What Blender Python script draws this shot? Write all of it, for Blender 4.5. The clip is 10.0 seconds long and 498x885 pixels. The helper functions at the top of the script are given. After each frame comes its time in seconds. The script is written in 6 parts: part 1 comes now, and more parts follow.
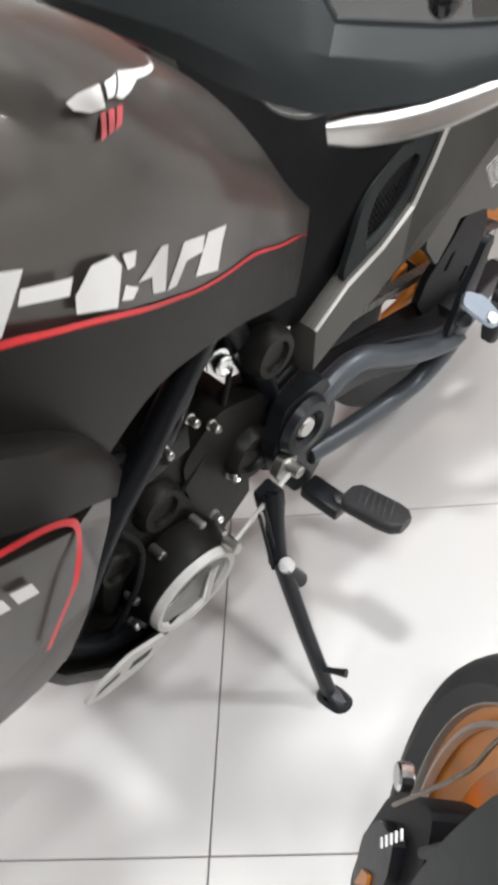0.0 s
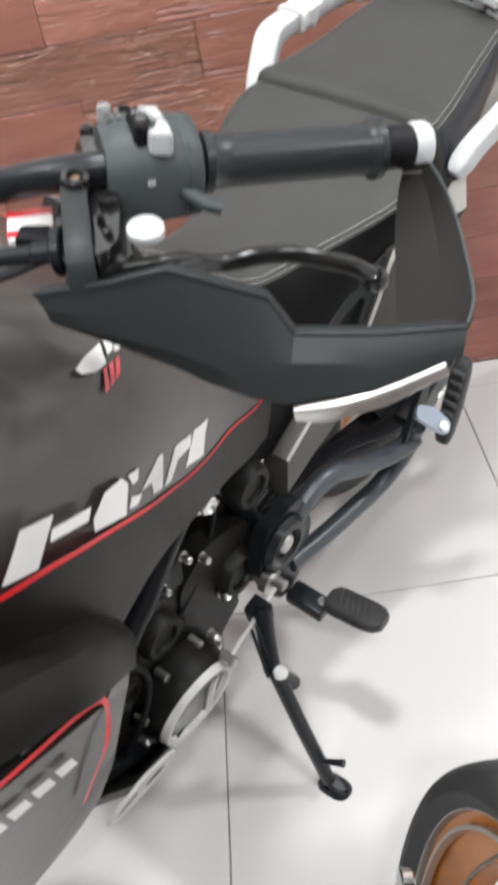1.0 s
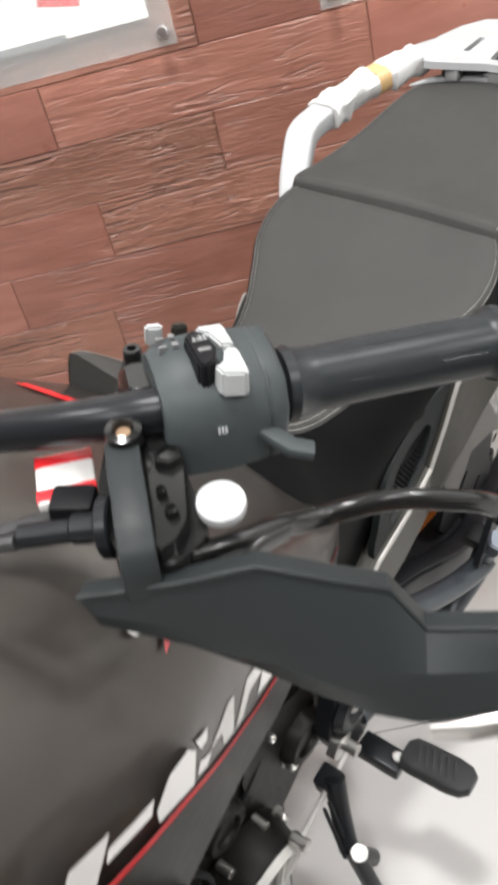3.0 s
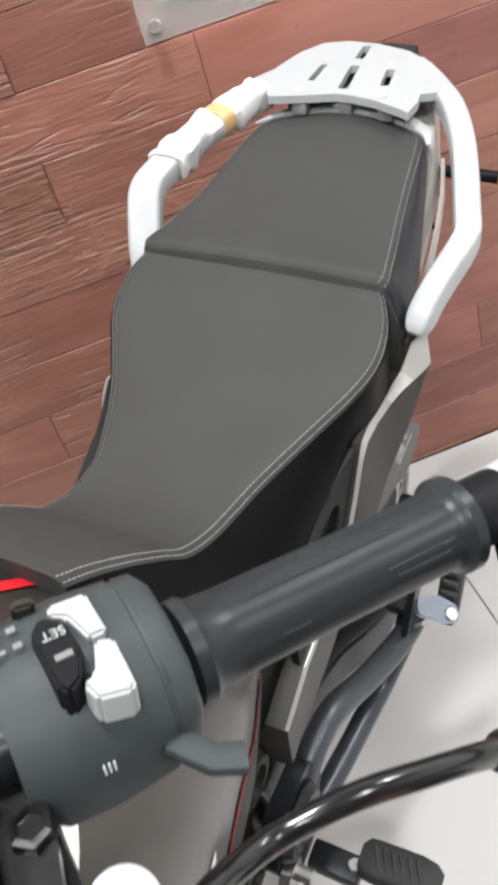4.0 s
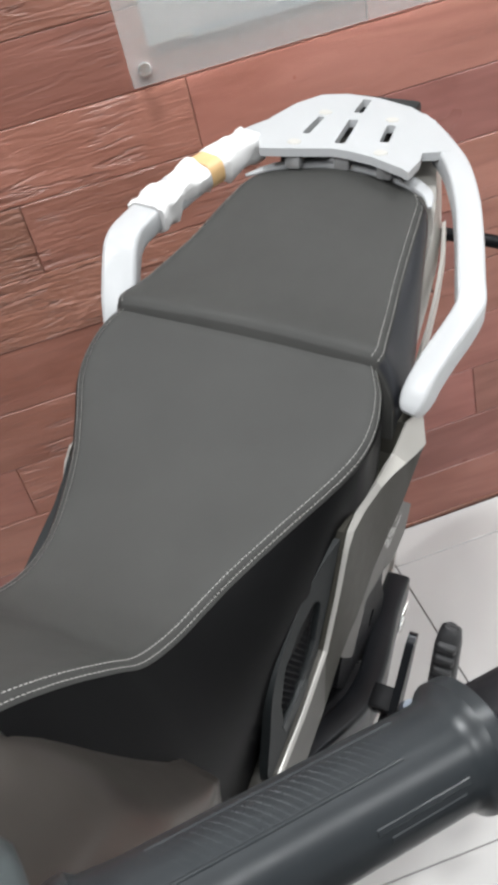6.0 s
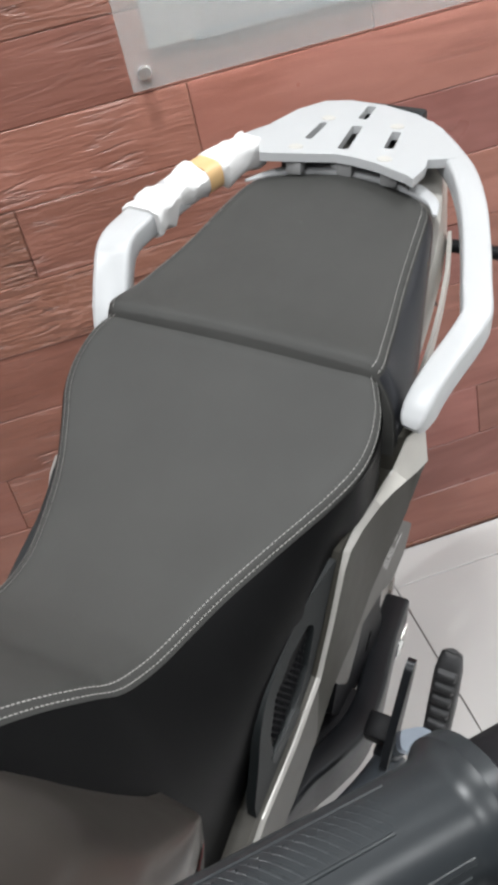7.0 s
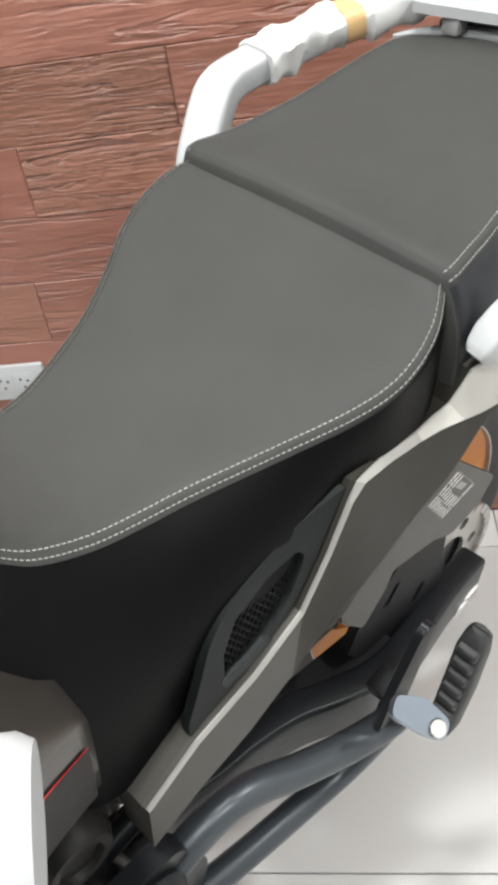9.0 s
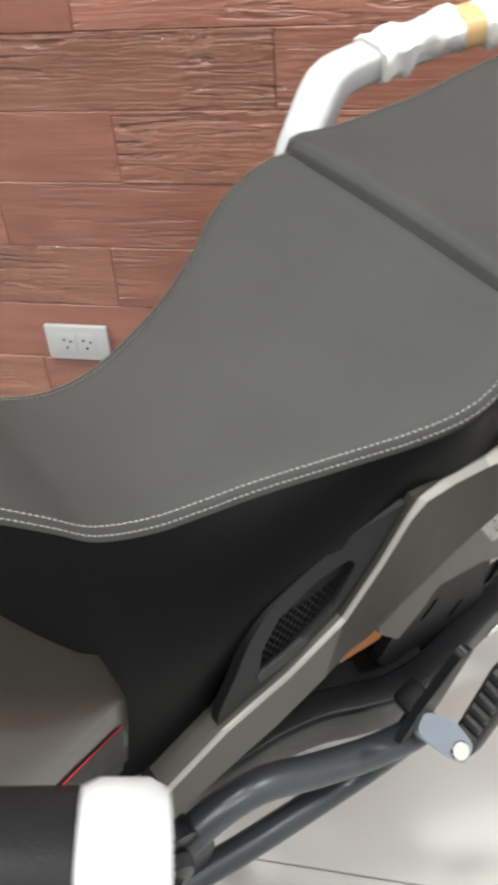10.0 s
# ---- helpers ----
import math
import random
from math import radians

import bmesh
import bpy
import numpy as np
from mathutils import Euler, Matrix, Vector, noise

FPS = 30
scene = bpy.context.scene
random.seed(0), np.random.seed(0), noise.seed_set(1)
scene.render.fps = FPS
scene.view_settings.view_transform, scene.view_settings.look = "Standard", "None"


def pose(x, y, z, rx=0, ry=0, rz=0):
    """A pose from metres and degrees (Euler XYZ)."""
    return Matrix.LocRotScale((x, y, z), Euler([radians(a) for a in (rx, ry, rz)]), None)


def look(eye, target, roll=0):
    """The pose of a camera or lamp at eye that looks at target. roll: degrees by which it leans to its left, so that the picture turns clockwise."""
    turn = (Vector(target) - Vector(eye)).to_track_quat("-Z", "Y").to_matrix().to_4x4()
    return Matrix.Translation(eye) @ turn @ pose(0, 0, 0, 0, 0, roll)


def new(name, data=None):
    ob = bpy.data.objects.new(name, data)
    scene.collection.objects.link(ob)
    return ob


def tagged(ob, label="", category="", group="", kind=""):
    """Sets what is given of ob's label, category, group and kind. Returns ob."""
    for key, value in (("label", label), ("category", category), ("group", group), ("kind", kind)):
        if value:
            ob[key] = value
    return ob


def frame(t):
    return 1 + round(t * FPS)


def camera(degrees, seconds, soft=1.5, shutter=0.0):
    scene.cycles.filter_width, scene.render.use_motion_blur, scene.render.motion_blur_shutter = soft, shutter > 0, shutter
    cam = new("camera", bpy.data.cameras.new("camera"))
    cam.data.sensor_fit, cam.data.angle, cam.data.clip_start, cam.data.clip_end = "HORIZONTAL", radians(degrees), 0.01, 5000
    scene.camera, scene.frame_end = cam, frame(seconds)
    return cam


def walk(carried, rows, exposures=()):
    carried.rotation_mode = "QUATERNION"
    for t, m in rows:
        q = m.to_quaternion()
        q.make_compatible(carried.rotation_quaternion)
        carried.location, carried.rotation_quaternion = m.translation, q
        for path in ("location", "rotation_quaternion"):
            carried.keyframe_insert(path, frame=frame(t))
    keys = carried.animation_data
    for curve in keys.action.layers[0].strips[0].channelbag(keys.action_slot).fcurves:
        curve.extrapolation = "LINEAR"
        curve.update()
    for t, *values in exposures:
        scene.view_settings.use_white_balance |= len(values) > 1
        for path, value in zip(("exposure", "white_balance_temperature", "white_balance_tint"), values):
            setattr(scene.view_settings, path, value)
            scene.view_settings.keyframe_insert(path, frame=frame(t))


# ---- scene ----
cam = camera(32.5, 10.0, soft=4.2, shutter=0.5)
PATH = [
    (0, (0.198, -0.479, 1.108), (-0.003, 1.03, -0.189), -8.9),
    (0.5, (0.201, -0.488, 1.176), (0.034, 1.041, -0.102), -10.7),
    (1, (0.205, -0.494, 1.262), (0.086, 1.08, 0.035), -12.0),
    (1.5, (0.219, -0.456, 1.298), (0.102, 1.165, 0.132), -13.1),
    (2, (0.223, -0.415, 1.295), (0.055, 1.22, 0.154), -14.0),
    (2.2, (0.222, -0.411, 1.298), (0.047, 1.226, 0.162), -14.1),
    (3.3, (0.173, -0.243, 1.29), (0.075, 1.389, 0.137), -17.5),
    (3.5, (0.186, -0.196, 1.287), (0.155, 1.429, 0.121), -18.6),
    (4, (0.202, -0.149, 1.298), (0.321, 1.455, 0.108), -18.6),
    (4.5, (0.187, -0.115, 1.306), (0.345, 1.5, 0.137), -17.1),
    (5, (0.199, -0.095, 1.296), (0.367, 1.534, 0.149), -16.1),
    (5.5, (0.216, -0.073, 1.285), (0.385, 1.57, 0.157), -15.8),
    (6, (0.233, -0.056, 1.273), (0.413, 1.59, 0.151), -15.2),
    (7.5, (0.259, -0.018, 1.228), (0.419, 1.66, 0.151), -13.0),
    (8, (0.328, -0.009, 1.205), (0.327, 1.654, 0.094), -13.4),
    (8.5, (0.369, 0.02, 1.183), (0.172, 1.631, 0.015), -12.1),
    (9, (0.382, 0.039, 1.157), (0.093, 1.617, -0.036), -10.3),
    (9.5, (0.382, 0.043, 1.158), (0.072, 1.605, -0.052), -8.3),
    (10, (0.36, 0.046, 1.171), (-0.017, 1.582, -0.053), -4.7),
]
walk(cam, [(t, look(eye, target, roll)) for t, eye, target, roll in PATH],
     exposures=[(0.0, -0.10, 6500, 10), (1.0, -0.18, 6500, 10), (2.0, -0.22, 6500, 10.5), (3.5, -0.18, 6750, 10), (4.0, -0.31, 6550, 9.5), (5.0, -0.34, 6430, 9),
                (6.0, -0.38, 6430, 9), (7.5, -0.44, 6450, 9), (8.5, -0.28, 6600, 8.5), (9.1, -0.12, 6620, 7), (10.0, -0.19, 6750, 8)])

# ---- light ----
world = bpy.data.worlds.new("showroom_air")
world.use_nodes = True
world.node_tree.nodes["Background"].inputs[0].default_value = (0.9, 0.95, 1.0, 1)
world.node_tree.nodes["Background"].inputs[1].default_value = 0.3
scene.world = world
ROOM = (-3.6, 4.2, -5.4, 1.3, 3.9)            # x0, x1, y0, y1, height
# assumed, out of view: first set by a shadow, third brightens the east wall
LAMPS = [(0.24, 0.02), (-1.9, 0.02), (2.9, 0.45), (0.24, -2.2), (-1.9, -2.2), (2.4, -2.2)]
LAMP_POWER = 108.0


def area_lamp(x, y, z, sx, sy, power, colour=(0.965, 0.975, 0.985)):
    data = bpy.data.lights.new("ceiling_lamp", "AREA")
    data.shape, data.size, data.size_y, data.energy, data.color = "RECTANGLE", sx, sy, power, colour
    ob = new("ceiling_lamp", data)
    ob.matrix_world = pose(x, y, z)
    return ob


for lx, ly in LAMPS:
    area_lamp(lx, ly, ROOM[4] - 0.06, 0.36, 0.26, LAMP_POWER)


# ---- materials ----
def material(name, colour, rough=0.5, metal=0.0, coat=0.0, vary=0.0, vary_scale=6.0, bump=0.0, bump_scale=200.0,
             rough_vary=0.0, spec=0.5, random_tint=0.0):
    m = bpy.data.materials.new(name)
    m.use_nodes = True
    nt = m.node_tree
    b = nt.nodes["Principled BSDF"]
    b.inputs["Base Color"].default_value = (*colour, 1)
    b.inputs["Roughness"].default_value = rough
    b.inputs["Metallic"].default_value = metal
    b.inputs["Specular IOR Level"].default_value = spec
    if coat:
        b.inputs["Coat Weight"].default_value = coat
        b.inputs["Coat Roughness"].default_value = 0.12
    geo = nt.nodes.new("ShaderNodeNewGeometry")
    if vary or rough_vary:
        n1 = nt.nodes.new("ShaderNodeTexNoise")
        n1.inputs["Scale"].default_value = vary_scale
        n1.inputs["Detail"].default_value = 7
        nt.links.new(geo.outputs["Position"], n1.inputs["Vector"])
        mix = nt.nodes.new("ShaderNodeMix")
        mix.data_type = "RGBA"
        mix.inputs[6].default_value = (*[c * (1 - vary) for c in colour], 1)
        mix.inputs[7].default_value = (*[min(1, c * (1 + vary)) for c in colour], 1)
        nt.links.new(n1.outputs["Fac"], mix.inputs[0])
        nt.links.new(mix.outputs[2], b.inputs["Base Color"])
        if rough_vary:
            n2 = nt.nodes.new("ShaderNodeTexNoise")
            n2.inputs["Scale"].default_value = vary_scale * 5
            n2.inputs["Detail"].default_value = 5
            nt.links.new(geo.outputs["Position"], n2.inputs["Vector"])
            mr = nt.nodes.new("ShaderNodeMapRange")
            mr.inputs["To Min"].default_value = max(0.02, rough - rough_vary)
            mr.inputs["To Max"].default_value = min(1, rough + rough_vary)
            nt.links.new(n2.outputs["Fac"], mr.inputs["Value"])
            nt.links.new(mr.outputs["Result"], b.inputs["Roughness"])
    if bump:
        n3 = nt.nodes.new("ShaderNodeTexNoise")
        n3.inputs["Scale"].default_value = bump_scale
        n3.inputs["Detail"].default_value = 4
        nt.links.new(geo.outputs["Position"], n3.inputs["Vector"])
        bp = nt.nodes.new("ShaderNodeBump")
        bp.inputs["Strength"].default_value = bump
        bp.inputs["Distance"].default_value = 0.001
        nt.links.new(n3.outputs["Fac"], bp.inputs["Height"])
        nt.links.new(bp.outputs["Normal"], b.inputs["Normal"])
    return m


def seat_vinyl():
    m = material("seat_vinyl", (0.0390, 0.0389, 0.0368), 0.60, vary=0.2, vary_scale=9, rough_vary=0.07, spec=0.22)
    nt = m.node_tree
    b = nt.nodes["Principled BSDF"]
    geo = nt.nodes.new("ShaderNodeNewGeometry")
    v = nt.nodes.new("ShaderNodeTexVoronoi")
    v.inputs["Scale"].default_value = 900
    nt.links.new(geo.outputs["Position"], v.inputs["Vector"])
    bp = nt.nodes.new("ShaderNodeBump")
    bp.inputs["Strength"].default_value = 0.25
    bp.inputs["Distance"].default_value = 0.0006
    nt.links.new(v.outputs["Distance"], bp.inputs["Height"])
    nt.links.new(bp.outputs["Normal"], b.inputs["Normal"])
    return m


def plank_paint():
    m = bpy.data.materials.new("red_brown_plank")
    m.use_nodes = True
    nt = m.node_tree
    b = nt.nodes["Principled BSDF"]
    geo = nt.nodes.new("ShaderNodeNewGeometry")
    info = nt.nodes.new("ShaderNodeObjectInfo")
    off = nt.nodes.new("ShaderNodeVectorMath")
    off.operation = "MULTIPLY_ADD"
    off.inputs[1].default_value = (1, 1, 1)
    sc = nt.nodes.new("ShaderNodeVectorMath")
    sc.operation = "SCALE"
    sc.inputs["Scale"].default_value = 37.0
    comb = nt.nodes.new("ShaderNodeCombineXYZ")
    for k in range(3):
        nt.links.new(info.outputs["Random"], comb.inputs[k])
    nt.links.new(comb.outputs[0], sc.inputs[0])
    nt.links.new(geo.outputs["Position"], off.inputs[0])
    nt.links.new(sc.outputs[0], off.inputs[2])
    stretch = nt.nodes.new("ShaderNodeMapping")
    stretch.inputs["Scale"].default_value = (2.6, 1.0, 15.0)
    nt.links.new(off.outputs[0], stretch.inputs["Vector"])
    grain = nt.nodes.new("ShaderNodeTexNoise")
    grain.inputs["Scale"].default_value = 1.6
    grain.inputs["Detail"].default_value = 9
    grain.inputs["Distortion"].default_value = 1.3
    nt.links.new(stretch.outputs[0], grain.inputs["Vector"])
    fine = nt.nodes.new("ShaderNodeTexNoise")
    fine.inputs["Scale"].default_value = 6.0
    fine.inputs["Detail"].default_value = 6
    nt.links.new(stretch.outputs[0], fine.inputs["Vector"])
    blot = nt.nodes.new("ShaderNodeTexNoise")
    blot.inputs["Scale"].default_value = 7.0
    blot.inputs["Detail"].default_value = 4
    nt.links.new(off.outputs[0], blot.inputs["Vector"])
    ramp = nt.nodes.new("ShaderNodeValToRGB")
    e = ramp.color_ramp.elements
    e[0].position, e[0].color = 0.25, (0.185, 0.071, 0.052, 1)
    e[1].position, e[1].color = 0.75, (0.268, 0.114, 0.088, 1)
    nt.links.new(grain.outputs["Fac"], ramp.inputs["Fac"])
    tone = nt.nodes.new("ShaderNodeMapRange")
    tone.inputs["To Min"].default_value, tone.inputs["To Max"].default_value = 0.80, 1.20
    nt.links.new(info.outputs["Random"], tone.inputs["Value"])
    hsv = nt.nodes.new("ShaderNodeHueSaturation")
    nt.links.new(tone.outputs[0], hsv.inputs["Value"])
    nt.links.new(ramp.outputs[0], hsv.inputs["Color"])
    # each plank is smoother or more wrinkled, pinker or browner than its neighbours
    other = nt.nodes.new("ShaderNodeMath")
    other.operation = "MULTIPLY"
    other.inputs[1].default_value = 7.31
    nt.links.new(info.outputs["Random"], other.inputs[0])
    part_of = nt.nodes.new("ShaderNodeMath")
    part_of.operation = "FRACT"
    nt.links.new(other.outputs[0], part_of.inputs[0])
    gate = nt.nodes.new("ShaderNodeMapRange")
    gate.inputs["From Min"].default_value, gate.inputs["From Max"].default_value = 0.35, 0.85
    gate.inputs["To Min"].default_value, gate.inputs["To Max"].default_value = 0.12, 1.0
    nt.links.new(part_of.outputs[0], gate.inputs["Value"])
    hue = nt.nodes.new("ShaderNodeMapRange")
    hue.inputs["To Min"].default_value, hue.inputs["To Max"].default_value = 0.493, 0.512
    nt.links.new(part_of.outputs[0], hue.inputs["Value"])
    nt.links.new(hue.outputs[0], hsv.inputs["Hue"])
    # long dark splits of the embossed grain
    split_map = nt.nodes.new("ShaderNodeMapping")
    split_map.inputs["Scale"].default_value = (2.2, 1.0, 23.0)
    nt.links.new(off.outputs[0], split_map.inputs["Vector"])
    split = nt.nodes.new("ShaderNodeTexNoise")
    split.inputs["Scale"].default_value = 1.5
    split.inputs["Detail"].default_value = 4
    split.inputs["Distortion"].default_value = 2.2
    nt.links.new(split_map.outputs[0], split.inputs["Vector"])
    edge = nt.nodes.new("ShaderNodeMapRange")
    edge.inputs["From Min"].default_value, edge.inputs["From Max"].default_value = 0.36, 0.46
    nt.links.new(split.outputs["Fac"], edge.inputs["Value"])
    where = nt.nodes.new("ShaderNodeMapRange")
    where.inputs["From Min"].default_value, where.inputs["From Max"].default_value = 0.44, 0.58
    nt.links.new(blot.outputs["Fac"], where.inputs["Value"])
    inv = nt.nodes.new("ShaderNodeMath")
    inv.operation = "SUBTRACT"
    inv.inputs[0].default_value = 1.0
    nt.links.new(edge.outputs[0], inv.inputs[1])
    depth = nt.nodes.new("ShaderNodeMath")
    depth.operation = "MULTIPLY"
    patch = nt.nodes.new("ShaderNodeMath")
    patch.operation = "MULTIPLY"
    nt.links.new(where.outputs[0], patch.inputs[0])
    nt.links.new(gate.outputs[0], patch.inputs[1])
    nt.links.new(inv.outputs[0], depth.inputs[0])
    nt.links.new(patch.outputs[0], depth.inputs[1])
    stain = nt.nodes.new("ShaderNodeMix")
    stain.data_type = "RGBA"
    stain.inputs[7].default_value = (0.070, 0.024, 0.018, 1)
    soft_fac = nt.nodes.new("ShaderNodeMath")
    soft_fac.operation = "MULTIPLY"
    soft_fac.inputs[1].default_value = 0.30
    nt.links.new(depth.outputs[0], soft_fac.inputs[0])
    nt.links.new(soft_fac.outputs[0], stain.inputs[0])
    nt.links.new(hsv.outputs[0], stain.inputs[6])
    nt.links.new(stain.outputs[2], b.inputs["Base Color"])
    rr = nt.nodes.new("ShaderNodeMapRange")
    rr.inputs["To Min"].default_value, rr.inputs["To Max"].default_value = 0.20, 0.46
    nt.links.new(blot.outputs["Fac"], rr.inputs["Value"])
    nt.links.new(rr.outputs[0], b.inputs["Roughness"])
    # fine wavy grain lines
    ring_map = nt.nodes.new("ShaderNodeMapping")
    ring_map.inputs["Scale"].default_value = (0.55, 1.0, 4.2)
    nt.links.new(off.outputs[0], ring_map.inputs["Vector"])
    ring = nt.nodes.new("ShaderNodeTexWave")
    ring.wave_type, ring.bands_direction = "BANDS", "Z"
    ring.inputs["Scale"].default_value = 8.0
    ring.inputs["Distortion"].default_value = 14.0
    ring.inputs["Detail"].default_value = 6
    ring.inputs["Detail Scale"].default_value = 1.6
    ring.inputs["Detail Roughness"].default_value = 0.62
    nt.links.new(ring_map.outputs[0], ring.inputs["Vector"])
    # embossed cracks: strongest where the broad noise is high
    mask = nt.nodes.new("ShaderNodeMapRange")
    mask.inputs["From Min"].default_value, mask.inputs["From Max"].default_value = 0.46, 0.66
    nt.links.new(blot.outputs["Fac"], mask.inputs["Value"])
    mul = nt.nodes.new("ShaderNodeMath")
    mul.operation = "MULTIPLY"
    nt.links.new(grain.outputs["Fac"], mul.inputs[0])
    rough_part = nt.nodes.new("ShaderNodeMath")
    rough_part.operation = "MULTIPLY"
    nt.links.new(mask.outputs[0], rough_part.inputs[0])
    nt.links.new(gate.outputs[0], rough_part.inputs[1])
    nt.links.new(rough_part.outputs[0], mul.inputs[1])
    add = nt.nodes.new("ShaderNodeMath")
    add.operation = "MULTIPLY_ADD"
    add.inputs[1].default_value = 0.22
    nt.links.new(fine.outputs["Fac"], add.inputs[0])
    nt.links.new(mul.outputs[0], add.inputs[2])
    bp = nt.nodes.new("ShaderNodeBump")
    bp.inputs["Strength"].default_value = 0.9
    bp.inputs["Distance"].default_value = 0.011
    lines = nt.nodes.new("ShaderNodeMath")
    lines.operation = "MULTIPLY_ADD"
    lines.inputs[1].default_value = 0.05
    nt.links.new(ring.outputs["Fac"], lines.inputs[0])
    nt.links.new(add.outputs[0], lines.inputs[2])
    low = nt.nodes.new("ShaderNodeMath")
    low.operation = "MULTIPLY_ADD"
    low.inputs[1].default_value = -0.55
    nt.links.new(depth.outputs[0], low.inputs[0])
    nt.links.new(lines.outputs[0], low.inputs[2])
    nt.links.new(low.outputs[0], bp.inputs["Height"])
    press = nt.nodes.new("ShaderNodeMath")
    press.operation = "MULTIPLY"
    press.inputs[1].default_value = 0.95
    nt.links.new(gate.outputs[0], press.inputs[0])
    nt.links.new(press.outputs[0], bp.inputs["Strength"])
    nt.links.new(bp.outputs["Normal"], b.inputs["Normal"])
    return m


def clear_acrylic():
    m = bpy.data.materials.new("clear_acrylic")
    m.use_nodes = True
    b = m.node_tree.nodes["Principled BSDF"]
    b.inputs["Base Color"].default_value = (0.66, 0.67, 0.66, 1)
    b.inputs["Roughness"].default_value = 0.10
    b.inputs["IOR"].default_value = 1.2
    b.inputs["Transmission Weight"].default_value = 0.82
    return m


TILE = material("polished_white_tile", (0.50, 0.492, 0.482), 0.24, vary=0.05, vary_scale=1.7, rough_vary=0.05)
GROUT = material("grey_grout", (0.16, 0.15, 0.145), 0.9, vary=0.25, vary_scale=30)
PLANK = plank_paint()
WALL_DARK = material("dark_joint", (0.075, 0.025, 0.018), 0.8, vary=0.3, vary_scale=12)
PLASTER = material("grey_plaster", (0.15, 0.15, 0.155), 0.7, vary=0.04, vary_scale=2, bump=0.2, bump_scale=90)
WHITE_PLASTER = material("white_plaster", (0.74, 0.74, 0.73), 0.7, vary=0.04, vary_scale=2, bump=0.2, bump_scale=90)
CEIL = material("pale_ceiling_paint", (0.32, 0.32, 0.32), 0.8, vary=0.03, vary_scale=2)
ANTHRACITE = material("anthracite_paint", (0.060, 0.053, 0.047), 0.34, metal=0.6, coat=0.35, vary=0.15, vary_scale=14, rough_vary=0.04, bump=0.03, bump_scale=700)
PANEL_GREY = material("warm_grey_paint", (0.038, 0.036, 0.0305), 0.46, metal=0.42, spec=0.1, vary=0.08, vary_scale=14, rough_vary=0.04)
GUARD_GREY = material("mid_grey_paint", (0.062, 0.059, 0.053), 0.40, spec=0.2, vary=0.08, vary_scale=14, rough_vary=0.04)
COVER = material("black_brown_paint", (0.013, 0.0118, 0.0105), 0.38, metal=0.1, spec=0.12, vary=0.15, vary_scale=14, rough_vary=0.05)
SILVER = material("silver_edge_paint", (0.33, 0.32, 0.30), 0.36, metal=0.35, vary=0.08, vary_scale=20, rough_vary=0.05)
PANEL_LIGHT = material("pale_grey_paint", (0.42, 0.405, 0.375), 0.34, vary=0.05, vary_scale=14)
BLACK = material("black_plastic", (0.007, 0.007, 0.008), 0.46, spec=0.12, vary=0.2, vary_scale=30, bump=0.15, bump_scale=1300, rough_vary=0.06)
GREY_PLASTIC = material("dark_grey_plastic", (0.0172, 0.0198, 0.0205), 0.42, spec=0.18, vary=0.12, vary_scale=20, bump=0.12, bump_scale=1500, rough_vary=0.05)
HOUSING = material("grey_switch_plastic", (0.040, 0.047, 0.048), 0.45, spec=0.2, vary=0.10, vary_scale=20, bump=0.12, bump_scale=1500, rough_vary=0.05)
INTAKE = material("satin_black_plastic", (0.008, 0.0095, 0.010), 0.48, vary=0.15, vary_scale=20, bump=0.1, bump_scale=1500, spec=0.16)
SPACER_GREY = material("grey_rubber_spacer", (0.22, 0.22, 0.22), 0.6, vary=0.1, vary_scale=40)
RUBBER = material("black_rubber", (0.020, 0.020, 0.021), 0.55, vary=0.25, vary_scale=40, bump=0.2, bump_scale=900, rough_vary=0.08)
GRIP_RUBBER = material("grip_rubber", (0.014, 0.0165, 0.0185), 0.34, spec=0.3, vary=0.2, vary_scale=40, rough_vary=0.06)
VINYL = seat_vinyl()
VINYL_SIDE = material("smooth_black_vinyl", (0.0034, 0.0034, 0.0036), 0.40, vary=0.2, vary_scale=12, bump=0.1, bump_scale=900, spec=0.045)
VINYL_SKIRT = material("blue_black_vinyl", (0.014, 0.015, 0.018), 0.4, vary=0.15, vary_scale=12, bump=0.1, bump_scale=900, spec=0.35)
THREAD = material("pale_thread", (0.31, 0.30, 0.285), 0.8)
WHITE = material("white_paint", (0.375, 0.382, 0.388), 0.34, vary=0.03, vary_scale=20)
BUTTON = material("pale_button_plastic", (0.34, 0.35, 0.35), 0.45, vary=0.05, vary_scale=60)
MARK_GREY = material("grey_marking", (0.15, 0.15, 0.15), 0.5)
WRAP = material("white_foam_wrap", (0.58, 0.576, 0.57), 0.6, vary=0.06, vary_scale=40, bump=0.5, bump_scale=120)
TAPE = material("tan_tape", (0.55, 0.36, 0.17), 0.4, vary=0.1, vary_scale=60)
CHROME = material("bright_steel", (0.70, 0.70, 0.69), 0.2, metal=1.0, vary=0.08, vary_scale=40, rough_vary=0.08)
ALLOY = material("brushed_alloy", (0.50, 0.49, 0.47), 0.36, metal=1.0, vary=0.12, vary_scale=30, rough_vary=0.1)
DARK_METAL = material("black_frame_paint", (0.010, 0.011, 0.013), 0.34, metal=0.2, spec=0.26, vary=0.2, vary_scale=25, rough_vary=0.06)
GLOSS_BLACK = material("gloss_black_enamel", (0.008, 0.008, 0.008), 0.16, spec=0.5, vary=0.2, vary_scale=40, rough_vary=0.05)
